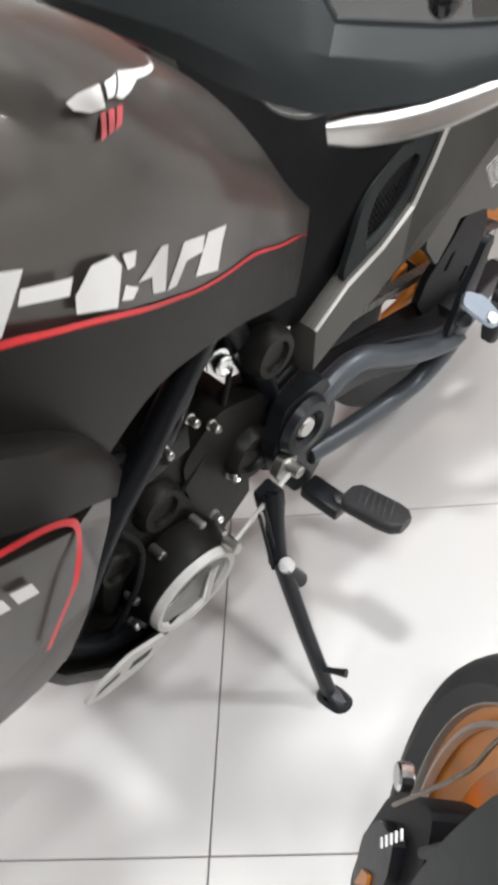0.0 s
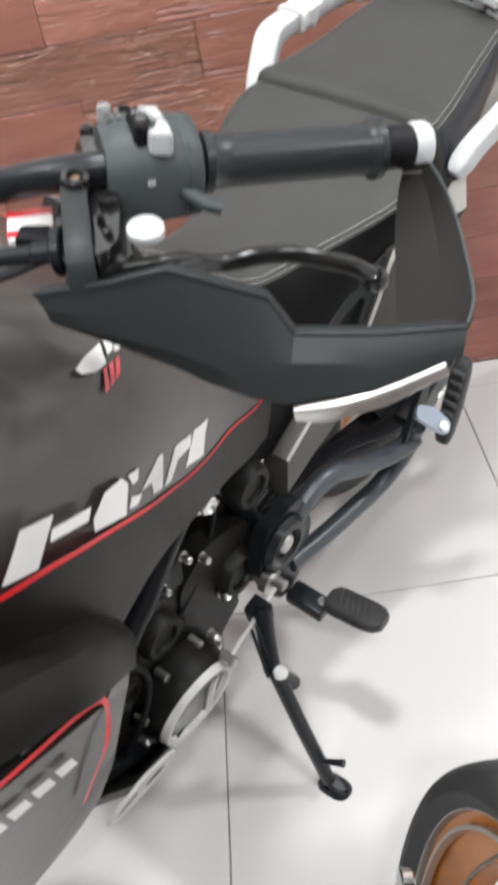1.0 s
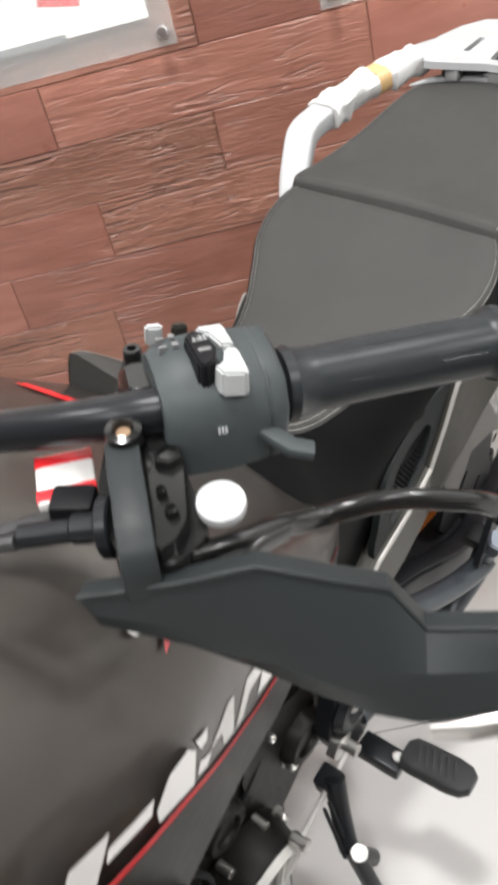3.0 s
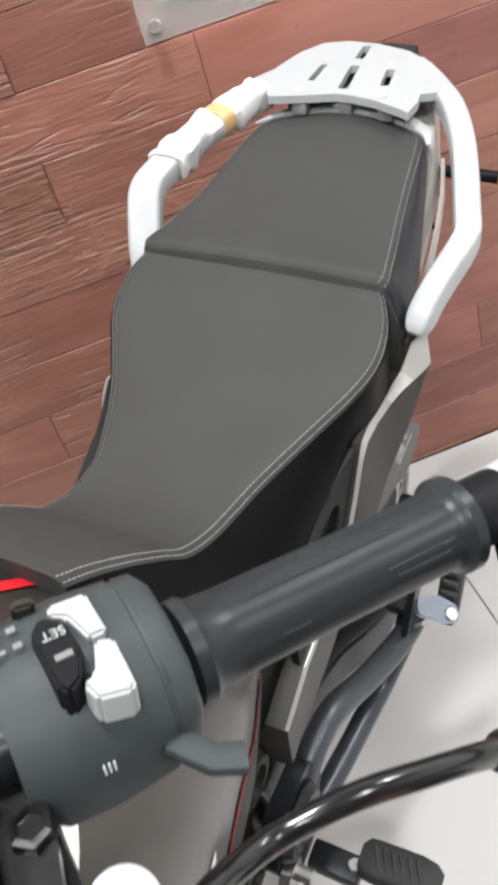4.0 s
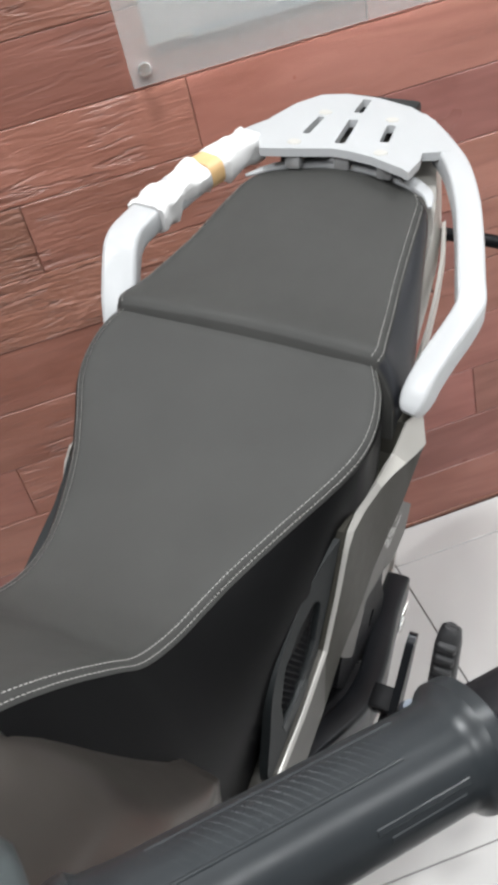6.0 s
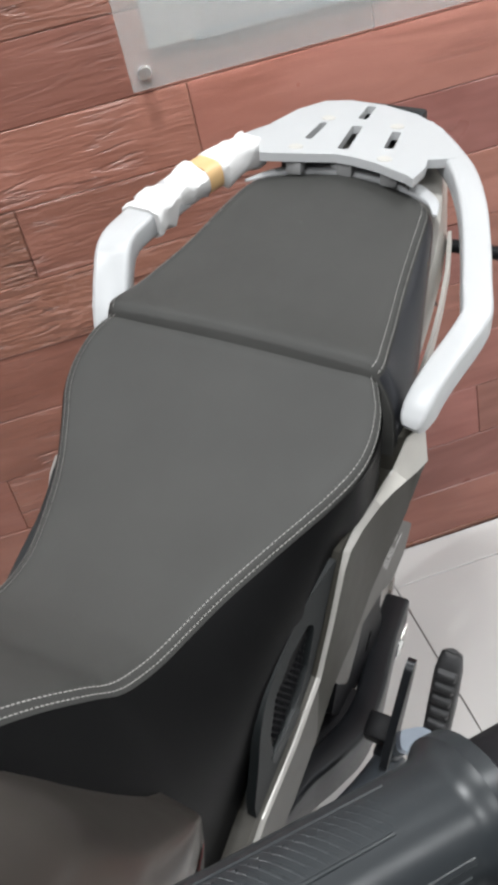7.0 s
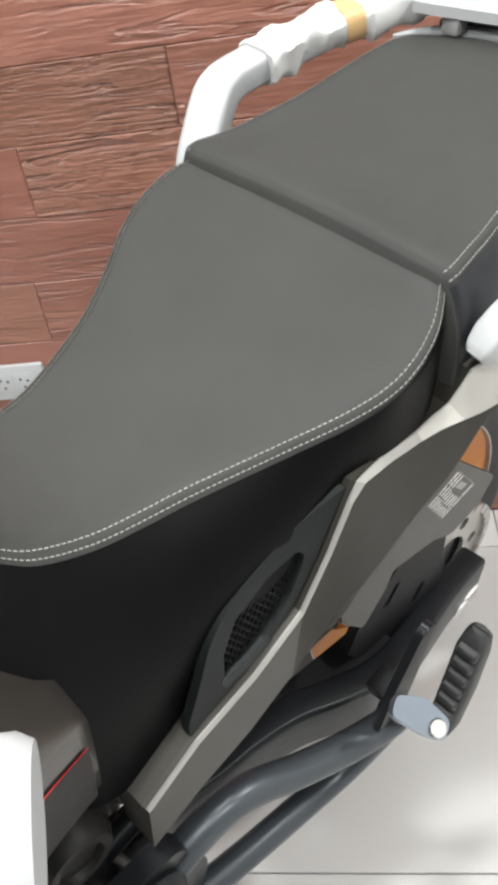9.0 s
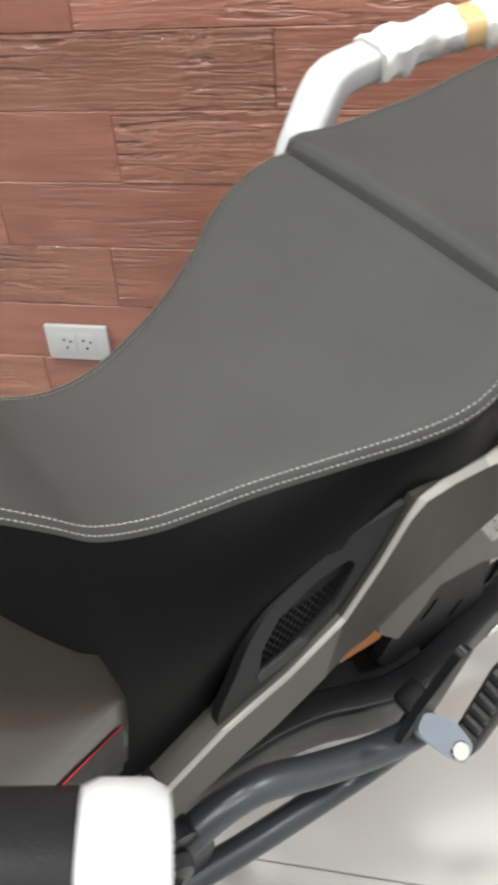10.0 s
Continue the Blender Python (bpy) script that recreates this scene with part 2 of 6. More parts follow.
ENGINE = material("graphite_engine_paint", (0.011, 0.0103, 0.0095), 0.42, metal=0.15, spec=0.14, vary=0.25, vary_scale=30, bump=0.25, bump_scale=400, rough_vary=0.1)
GOLD = material("orange_gold_paint", (0.46, 0.16, 0.022), 0.33, metal=0.35, vary=0.08, vary_scale=30)
RED = material("red_vinyl", (0.62, 0.015, 0.022), 0.35, vary=0.05, vary_scale=30)
MARK_RED = material("pale_red_vinyl", (0.60, 0.08, 0.09), 0.4, vary=0.05, vary_scale=60)
DECAL = material("white_vinyl", (0.66, 0.65, 0.635), 0.4, vary=0.04, vary_scale=60)
AMBER = material("amber_lens", (0.75, 0.24, 0.02), 0.2)
TYRE = material("tyre_rubber", (0.018, 0.018, 0.019), 0.62, vary=0.3, vary_scale=40, bump=0.2, bump_scale=500)
STEEL_BLUE = material("blued_steel", (0.30, 0.34, 0.40), 0.3, metal=0.9, vary=0.1, vary_scale=60)
PRINT_GREY = material("printed_grey", (0.12, 0.12, 0.125), 0.5, vary=0.3, vary_scale=9)
COPPER = material("dull_copper", (0.30, 0.20, 0.13), 0.4, metal=0.8, vary=0.2, vary_scale=80)
BRAID = material("braided_steel", (0.16, 0.13, 0.10), 0.35, metal=0.8, vary=0.7, vary_scale=260)
SMOKED = material("smoked_grey_cover", (0.16, 0.16, 0.15), 0.16, spec=0.6, vary=0.4, vary_scale=40)
RING_WHITE = material("pale_cast_alloy", (0.46, 0.45, 0.43), 0.45, vary=0.15, vary_scale=60)
TUBE_GREY = material("satin_blue_grey_tube", (0.045, 0.052, 0.060), 0.34, metal=0.3, vary=0.12, vary_scale=40, rough_vary=0.06)
PRINT_PALE = material("printed_pale_grey", (0.20, 0.185, 0.18), 0.5, vary=0.75, vary_scale=7)
PRINT_BLACK = material("printed_black", (0.03, 0.03, 0.035), 0.5, vary=0.2, vary_scale=20)
PAPER = material("white_paper", (0.82, 0.82, 0.81), 0.6, vary=0.03, vary_scale=8)
CLEAR = clear_acrylic()


# ---- building blocks ----
def finish(bm, name, mat, parent=None, label="", angle=38, kind=""):
    bmesh.ops.recalc_face_normals(bm, faces=bm.faces)
    me = bpy.data.meshes.new(name)
    bm.to_mesh(me)
    bm.free()
    for p in me.polygons:
        p.use_smooth = True
    me.set_sharp_from_angle(angle=radians(angle))
    me.materials.append(mat)
    ob = new(name, me)
    if parent is not None:
        ob.parent = parent
    return tagged(ob, label=label, kind=kind)


def part(name, bm, mat, parent, label="", angle=38, kind=""):
    return finish(bm, name, mat, parent, label, angle, kind)


def smooth_path(pts, n=6):
    pts = [Vector(p) for p in pts]
    if len(pts) < 3:
        return pts
    out = []
    ext = [pts[0] * 2 - pts[1]] + pts + [pts[-1] * 2 - pts[-2]]
    for i in range(1, len(ext) - 2):
        a, b, c, d = ext[i - 1:i + 3]
        for k in range(n):
            t = k / n
            out.append(0.5 * ((2 * b) + (c - a) * t + (2 * a - 5 * b + 4 * c - d) * t * t + (3 * b - a - 3 * c + d) * t ** 3))
    out.append(pts[-1])
    return out


def add_loft(bm, rings, closed=True, caps=True):
    vs = [[bm.verts.new(p) for p in r] for r in rings]
    n = len(rings[0])
    for a, b in zip(vs, vs[1:]):
        for k in range(n if closed else n - 1):
            bm.faces.new((a[k], a[(k + 1) % n], b[(k + 1) % n], b[k]))
    if caps and closed:
        bm.faces.new(vs[0][::-1])
        bm.faces.new(vs[-1])
    return vs


def add_sweep(bm, pts, profile, up=(0, 0, 1), scale=None):
    """A profile of (side, up) pairs carried along a path."""
    pts = [Vector(p) for p in pts]
    rings = []
    side0 = None
    for i, p in enumerate(pts):
        d = (pts[min(i + 1, len(pts) - 1)] - pts[max(i - 1, 0)]).normalized()
        side = d.cross(Vector(up))
        if side.length < 1e-4:
            side = side0 or d.orthogonal()
        side.normalize()
        if side0 is not None and side.dot(side0) < 0:
            side = -side
        side0 = side
        u = side.cross(d).normalized()
        s = scale[i] if scale else 1.0
        rings.append([p + side * (a * s) + u * (b * s) for a, b in profile])
    add_loft(bm, rings)


def circle(r, n=12):
    return [(r * math.cos(2 * math.pi * k / n), r * math.sin(2 * math.pi * k / n)) for k in range(n)]


def rounded(w, h, r, n=3):
    out = []
    for cx, cy, a0 in ((w / 2 - r, h / 2 - r, 0), (-w / 2 + r, h / 2 - r, 90), (-w / 2 + r, -h / 2 + r, 180), (w / 2 - r, -h / 2 + r, 270)):
        for k in range(n + 1):
            a = radians(a0 + 90 * k / n)
            out.append((cx + r * math.cos(a), cy + r * math.sin(a)))
    return out


def add_tube(bm, pts, r, n=12, smooth=6, up=(0, 0, 1)):
    path = smooth_path(pts, smooth) if smooth else [Vector(p) for p in pts]
    if isinstance(r, (int, float)):
        scale, base = None, r
    else:
        base = 1.0
        m = len(path) - 1
        scale = [float(np.interp(i / m * (len(r) - 1), range(len(r)), r)) for i in range(m + 1)]
    add_sweep(bm, path, circle(base, n), up, scale)


def add_lathe(bm, profile, centre, axis, n=40, closed=False):
    """Turns (radius, along) pairs round an axis."""
    c, a = Vector(centre), Vector(axis).normalized()
    e = a.orthogonal().normalized()
    f = a.cross(e)
    rings = []
    for k in range(n):
        t = 2 * math.pi * k / n
        o = e * math.cos(t) + f * math.sin(t)
        rings.append([c + o * r + a * h for r, h in profile])
    vs = [[bm.verts.new(p) for p in ring] for ring in rings]
    m = len(profile)
    for k in range(n):
        a1, b1 = vs[k], vs[(k + 1) % n]
        for j in range(m if closed else m - 1):
            q = (a1[j], a1[(j + 1) % m], b1[(j + 1) % m], b1[j])
            bm.faces.new(q)
    bmesh.ops.remove_doubles(bm, verts=bm.verts, dist=1e-6)


def add_cyl(bm, p0, p1, r, n=20, chamfer=0.15):
    p0, p1 = Vector(p0), Vector(p1)
    h = (p1 - p0).length
    c = min(r, h) * chamfer
    add_lathe(bm, [(1e-5, 0), (r - c, 0), (r, c), (r, h - c), (r - c, h), (1e-5, h)], p0, p1 - p0, n)


def add_box(bm, centre, size, rot=(0, 0, 0), bevel=0.003, seg=2):
    m = pose(*centre, *rot)
    made = bmesh.ops.create_cube(bm, size=1.0, matrix=m @ Matrix.Diagonal((*size, 1)))
    if bevel:
        edges = {e for v in made["verts"] for e in v.link_edges}
        bmesh.ops.bevel(bm, geom=list(edges), offset=bevel, segments=seg, affect="EDGES", profile=0.6)


def add_plate(bm, outline, holes, to3d, thick, bevel=0.0):
    """A flat outline with holes, filled, mapped by to3d(u, v, depth) and given thickness."""
    tmp = bmesh.new()
    for loop in (outline, *holes):
        vs = [tmp.verts.new((u, v, 0)) for u, v in loop]
        for a, b in zip(vs, vs[1:] + vs[:1]):
            tmp.edges.new((a, b))
    bmesh.ops.triangle_fill(tmp, use_beauty=True, edges=tmp.edges)
    tmp.verts.ensure_lookup_table()
    top = [bm.verts.new(to3d(v.co.x, v.co.y, 0.0)) for v in tmp.verts]
    bot = [bm.verts.new(to3d(v.co.x, v.co.y, thick)) for v in tmp.verts]
    for f in tmp.faces:
        i = [v.index for v in f.verts]
        bm.faces.new([top[k] for k in i])
        bm.faces.new([bot[k] for k in reversed(i)])
    for e in tmp.edges:
        if len(e.link_faces) == 1:
            a, b = e.verts[0].index, e.verts[1].index
            bm.faces.new((top[a], top[b], bot[b], bot[a]))
    tmp.free()
    if bevel:
        sharp = [e for e in bm.edges if len(e.link_faces) == 2 and e.calc_face_angle(0) > 1.0]
        bmesh.ops.bevel(bm, geom=sharp, offset=bevel, segments=2, affect="EDGES")


def side_plate(bm, outline, y, thick, s=1, bevel=0.002, holes=()):
    """A plate standing along the motorcycle: outline in (x, z), outer face at y (number or function of x, z)."""
    fy = y if callable(y) else (lambda u, v: y)
    add_plate(bm, outline, holes, lambda u, v, d: Vector((u, s * (fy(u, v) - d), v)), thick, bevel)


def round_outline(pts, r=0.006, n=3):
    """Rounds the corners of an outline."""
    out = []
    m = len(pts)
    for i in range(m):
        p, a, b = Vector(pts[i]), Vector(pts[i - 1]), Vector(pts[(i + 1) % m])
        k = min(r, (a - p).length * 0.4, (b - p).length * 0.4)
        q0, q1 = p + (a - p).normalized() * k, p + (b - p).normalized() * k
        for j in range(n + 1):
            t = j / n
            q = q0 * (1 - t) ** 2 + p * 2 * t * (1 - t) + q1 * t * t
            out.append((q.x, q.y))
    return out


def lerp(x, xs, ys):
    return float(np.interp(x, xs, ys))


def flow(x, xs, ys, w=0.014):
    """A table read with its corners rounded off."""
    return sum(lerp(x + w * k / 3, xs, ys) for k in range(-3, 4)) / 7


# ---- the room ----
def box_mesh(name, lo, hi, mat, kind="structure", label="", parent=None):
    bm = bmesh.new()
    c = [(a + b) / 2 for a, b in zip(lo, hi)]
    add_box(bm, c, [b - a for a, b in zip(lo, hi)], bevel=0)
    return finish(bm, name, mat, parent, label, kind=kind)


X0, X1, Y0, Y1, H = ROOM
floor = box_mesh("floor", (X0, Y0, -0.12), (X1, Y1, -0.004), GROUT, label="polished off-white floor tiles with thin grey joints")
XP, ZP = 1.5, 2.124                           # the planks end here; plaster beyond and above is assumed, white to brighten tank reflections
box_mesh("wall_north_end", (XP, Y1, -0.12), (X1 + 0.15, Y1 + 0.15, H), WHITE_PLASTER, label="unseen plain white plastered wall")
wall_north = box_mesh("wall_north", (X0 - 0.15, Y1 + 0.012, -0.12), (XP, Y1 + 0.15, ZP), WALL_DARK,
                      label="wall clad in red-brown embossed wooden planks")
box_mesh("wall_north_top", (X0 - 0.15, Y1, ZP), (XP, Y1 + 0.15, H), WHITE_PLASTER, label="unseen plain white plastered wall")
# the unseen south and west walls and the ceiling are kept dark against fill
box_mesh("wall_south", (X0 - 0.15, Y0 - 0.15, -0.12), (X1 + 0.15, Y0, H), PLASTER, label="plain grey plastered wall")
box_mesh("wall_west", (X0 - 0.15, Y0, -0.12), (X0, Y1 + 0.012, H), PLASTER, label="plain grey plastered wall")
# out of view, white so that the tank mirrors a bright side
box_mesh("wall_east", (X1, Y0, -0.12), (X1 + 0.15, Y1, H), WHITE_PLASTER, label="unseen plain white plastered wall")
box_mesh("ceiling", (X0 - 0.15, Y0 - 0.15, H), (X1 + 0.15, Y1 + 0.15, H + 0.1), CEIL, label="plain pale grey painted ceiling")


def ceiling_light(x, y):
    """An assumed flat rectangular fitting with a pale diffuser, out of view; the lamp hangs just under it."""
    root = tagged(new("ceiling_light"), "assumed white rectangular ceiling light with a flat diffuser", "light", "ceiling lights", "thing")
    root.matrix_world = pose(x, y, H)
    bm = bmesh.new()
    add_box(bm, (0, 0, -0.02), (0.42, 0.32, 0.04), bevel=0.006)
    part("housing", bm, WHITE, root)
    bm = bmesh.new()
    add_box(bm, (0, 0, -0.044), (0.37, 0.27, 0.008), bevel=0.002)
    part("diffuser", bm, PAPER, root)
    return root


for lx, ly in LAMPS:
    ceiling_light(lx, ly)

# ---- the motorcycle, built along x (forward), y (left), z (up) from the ground under the seat joint ----
RED_LINE = ([0.30, 0.368, 0.38, 0.516, 0.612, 0.67, 0.737, 0.803, 0.95], [0.69, 0.718, 0.729, 0.798, 0.826, 0.850, 0.881, 0.908, 0.95])
TANK_HALF = ([0.30, 0.365, 0.45, 0.577, 0.68, 0.75, 0.82, 0.95], [0.135, 0.153, 0.19, 0.230, 0.252, 0.262, 0.268, 0.262])
TANK_LOW = ([0.36, 0.40, 0.442, 0.523, 0.596, 0.64, 0.668, 0.70, 0.72, 0.76, 0.95], [0.628, 0.655, 0.680, 0.724, 0.753, 0.762, 0.762, 0.748, 0.728, 0.715, 0.72])


TANK_TOP = ([0.365, 0.41, 0.45, 0.50, 0.577, 0.65, 0.75, 0.95], [0.752, 0.825, 0.893, 0.925, 0.985, 1.035, 1.058, 1.06])


def tank_power(x):
    """How boxy the tank's shoulder is: square behind, round in front."""
    return lerp(x, [0.44, 0.56], [2.2, 3.0])


def tank_y(x, z):
    """Half width of the tank and its side panels at x, z."""
    zr = flow(x, *RED_LINE)
    v = z - zr
    y = flow(x, *TANK_HALF)
    if v < 0:
        return y - 0.14 * (-v) ** 1.15
    r = min(0.999, max(0.0, (v - 0.03) / max(0.05, flow(x, *TANK_TOP) - zr - 0.03)))
    n = tank_power(x)
    return y * (1 - r ** n) ** (1 / n)


def tank_section(x):
    zr, zl, top = flow(x, *RED_LINE), flow(x, *TANK_LOW), flow(x, *TANK_TOP)
    pts = [(tank_y(x, zl) - 0.07, zl + 0.012), (tank_y(x, zl) - 0.008, zl)]
    start = min(zr + 0.03, zl + 0.12)
    for k in range(4):
        z = zl + 0.006 + (start - zl - 0.006) * k / 3
        pts.append((tank_y(x, z), z))
    ys, zs = pts[-1]
    for k in range(1, 13):
        a = k / 12 * math.pi / 2
        c, d = math.cos(a), math.sin(a)
        p = tank_power(x)
        n = (c ** p + d ** p) ** (1 / p)
        pts.append((ys * c / n if k < 12 else 0.0, zs + max(0.012, top - zs) * d / n))
    return pts


def surface_strip(bm, path, half, lift=0.0012, n=4, width=None):
    """A thin strip that lies on the side of the tank along (x, z) points."""
    path = smooth_path([(x, 0, z) for x, z in path], n)
    rows = []
    for i, p in enumerate(path):
        d = (path[min(i + 1, len(path) - 1)] - path[max(i - 1, 0)]).normalized()
        w = half if width is None else lerp(i / (len(path) - 1), range(2), width)
        row = []
        for s in (-1, 1):
            x, z = p.x - d.z * s * w, p.z + d.x * s * w
            row.append(bm.verts.new((x, tank_y(x, z) + lift, z)))
        rows.append(row)
    for a, b in zip(rows, rows[1:]):
        bm.faces.new((a[0], a[1], b[1], b[0]))


def surface_patch(bm, outline, lift=0.0012, surf=None, cuts=3):
    """A flat decal of any outline in (x, z) laid on the side of the tank."""
    surf = surf or tank_y
    tmp = bmesh.new()
    f = tmp.faces.new([tmp.verts.new((u, v, 0)) for u, v in outline])
    bmesh.ops.triangulate(tmp, faces=[f])
    bmesh.ops.subdivide_edges(tmp, edges=tmp.edges, cuts=cuts, use_grid_fill=True)
    tmp.verts.ensure_lookup_table()
    tmp.verts.index_update()
    vs = [bm.verts.new((v.co.x, surf(v.co.x, v.co.y) + lift, v.co.y)) for v in tmp.verts]
    for f in tmp.faces:
        bm.faces.new([vs[v.index] for v in f.verts])
    tmp.free()


SEAT = [  # x, half width and height of the stitched edge, half width and height of the skirt's lower edge
    (0.004, 0.145, 0.893, 0.150, 0.800), (0.012, 0.150, 0.889, 0.155, 0.796), (0.027, 0.158, 0.878, 0.160, 0.790), (0.050, 0.162, 0.862, 0.160, 0.780),
    (0.074, 0.158, 0.846, 0.158, 0.770), (0.104, 0.143, 0.829, 0.150, 0.750), (0.154, 0.118, 0.812, 0.145, 0.715),
    (0.215, 0.095, 0.801, 0.140, 0.680), (0.254, 0.085, 0.797, 0.138, 0.645), (0.295, 0.080, 0.802, 0.136, 0.605),
    (0.337, 0.078, 0.822, 0.135, 0.575), (0.364, 0.073, 0.846, 0.133, 0.575), (0.398, 0.065, 0.874, 0.128, 0.590),
    (0.434, 0.060, 0.902, 0.118, 0.620), (0.462, 0.054, 0.918, 0.106, 0.650)]


def smooth_table(rows, n):
    return [tuple(p) for p in np.array([list(v) for v in spline_rows(rows, n)])]


def spline_rows(rows, n):
    a = np.array(rows, float)
    a = np.vstack([2 * a[0] - a[1], a, 2 * a[-1] - a[-2]])
    for i in range(1, len(a) - 2):
        p, q, r, s = a[i - 1:i + 3]
        for k in range(n):
            t = k / n
            yield 0.5 * (2 * q + (r - p) * t + (2 * p - 5 * q + 4 * r - s) * t * t + (3 * q - p - 3 * r + s) * t ** 3)
    yield a[-2]


def seat_ring(x, w, h, wb, hb, crown=0.006, round_in=0.014):
    """Half section of a seat from the middle of its top to its lower edge, then mirrored."""
    half = [(0.0, h + crown), (w * 0.35, h + crown * 0.9), (w * 0.7, h + crown * 0.6), (w - round_in, h + 0.0025), (w - 0.004, h + 0.001),
            (w, h - 0.002), (w + 0.002, h - 0.007)]
    d = h - hb
    for k in range(1, 11):
        t = (k / 10) ** 1.5
        half.append((w + 0.002 + (wb - w - 0.002) * (1 - (1 - t) ** 4), h - 0.007 - (d - 0.007) * t))
    return half


def far_side(x):
    """The far flank of the seat's nose is fuller: how much, from 0 to 1."""
    return min(1.0, max(0.0, (x - 0.35) / 0.10))


def far_half(y, w):
    """The far skirt falls more steeply than the near one."""
    return y if y <= w else w + (y - w) * 0.42


def add_seat(bm, rows, crown=0.006):
    rings = []
    for x, w, h, wb, hb in rows:
        half = seat_ring(x, w, h, wb, hb, crown)
        k = far_side(x)
        rings.append([Vector((x, y, z)) for y, z in half] + [Vector((x, -far_half(y, w) - 0.036 * k * min(1, y / 0.04), z + 0.016 * k * min(1, y / 0.04))) for y, z in half[:0:-1]])
    add_loft(bm, rings)


def add_stitches(bm, edge, lifts, length=0.0034, step=0.0047, r=0.00027):
    """Short threads along an edge; lifts: the rows' offsets across it, as (y, z)."""
    path = [Vector(p) for p in edge]
    for dy, dz in lifts:
        run, target = 0.0, 0.0
        for a, b in zip(path, path[1:]):
            seg = (b - a).length
            while target < run + seg:
                p = a.lerp(b, (target - run) / seg)
                d = (b - a).normalized()
                s = 1 if p.y > 0 else -1
                c = p + Vector((0, s * dy, dz))
                u = Vector((0, -s * 0.3, 1)).normalized()
                v = d.cross(u).normalized()
                q = [c - d * length / 2 + v * r, c - d * length / 2 - v * r, c + d * length / 2 - v * r, c + d * length / 2 + v * r]
                low = [bm.verts.new(k) for k in q]
                top = [bm.verts.new(k + u * 0.0011) for k in [c - d * length * 0.36, c + d * length * 0.36]]
                bm.faces.new((low[0], low[1], top[0]))
                bm.faces.new((low[2], low[3], top[1]))
                bm.faces.new((low[1], low[2], top[1], top[0]))
                bm.faces.new((low[3], low[0], top[0], top[1]))
                target += step
            run += seg


def wheel(name, root, x, z, radius, rim, tyre_w, front, square=0.55):
    """Spoked alloy wheel: tyre, gold rim with a bright lip, spokes, hub and discs."""
    half = tyre_w / 2
    bm = bmesh.new()
    prof = []
    for k in range(15):
        a = math.pi * (k / 14) - math.pi / 2
        prof.append((rim + (radius - rim) * (0.25 + 0.75 * max(0, math.cos(a)) ** square), half * math.sin(a)))
    prof = [(rim - 0.004, -half * 0.78)] + prof + [(rim - 0.004, half * 0.78)]
    add_lathe(bm, prof, (x, 0, z), (0, 1, 0), 72, closed=True)
    wh = new(name)
    wh.parent = root
    part("tyre", bm, TYRE, wh, "black rubber tyre with fine sidewall ribs")
    bm = bmesh.new()
    w = half * 0.80
    add_lathe(bm, [(rim - 0.016, -w + 0.012), (rim - 0.05, -w * 0.4), (rim - 0.05, w * 0.4), (rim - 0.016, w - 0.012), (rim - 0.006, w - 0.008),
                   (rim - 0.03, w * 0.4), (rim - 0.03, -w * 0.4), (rim - 0.006, -w + 0.008)], (x, 0, z), (0, 1, 0), 64, closed=True)
    part("rim", bm, GOLD, wh, "orange-gold painted rim")
    for s in (1, -1):
        bm = bmesh.new()
        add_lathe(bm, [(rim - 0.007, s * (w - 0.012)), (rim - 0.005, s * (w - 0.001)), (rim + 0.002, s * w), (rim + 0.004, s * (w - 0.010))],
                  (x, 0, z), (0, 1, 0), 64, closed=True)
        part("rim_lip", bm, ALLOY, wh, "bright machined rim lip")
    bm = bmesh.new()
    add_cyl(bm, (x, -half * 0.9, z), (x, half * 0.9, z), 0.045, 28)
    hub = part("hub", bm, DARK_METAL, wh)
    for k in range(10):
        a = 2 * math.pi * k / 10
        bm = bmesh.new()
        lo, hi = 0.035, rim - 0.035
        path = []
        for t in (0, 0.33, 0.66, 1):
            r = lo + (hi - lo) * t
            b = a + 0.18 * t * (1 if k % 2 else -1)
            path.append((x + r * math.cos(b), (0.018 if k % 2 else -0.018) * (1 - t), z + r * math.sin(b)))
        add_sweep(bm, smooth_path(path, 3), rounded(0.026, 0.016, 0.005, 2), up=(0, 1, 0))
        part("spoke", bm, GOLD, wh)
    discs = ((1, 0.155), (-1, 0.155)) if front else ((-1, 0.125),)
    for s, r in discs:
        bm = bmesh.new()
        y = s * (half + 0.012)
        holes = []
        for k in range(18):
            for q, o in ((0.74, 0.0), (0.86, 0.17)):
                a = 2 * math.pi * k / 18 + o
                c = (x + r * q * math.cos(a), z + r * q * math.sin(a))
                holes.append([(c[0] + 0.004 * math.cos(b), c[1] + 0.004 * math.sin(b)) for b in np.linspace(0, 2 * math.pi, 7)[:-1]])
        outer = [(x + (r + 0.004 * math.sin(9 * b)) * math.cos(b), z + (r + 0.004 * math.sin(9 * b)) * math.sin(b)) for b in np.linspace(0, 2 * math.pi, 73)[:-1]]
        inner = [(x + r * 0.6 * math.cos(b), z + r * 0.6 * math.sin(b)) for b in np.linspace(0, 2 * math.pi, 37)[:-1]]
        side_plate(bm, outer, abs(y) + 0.0025, 0.005, s, bevel=0, holes=[inner] + holes)
        part("brake_disc", bm, ALLOY, wh, "drilled steel brake disc")
    return wh


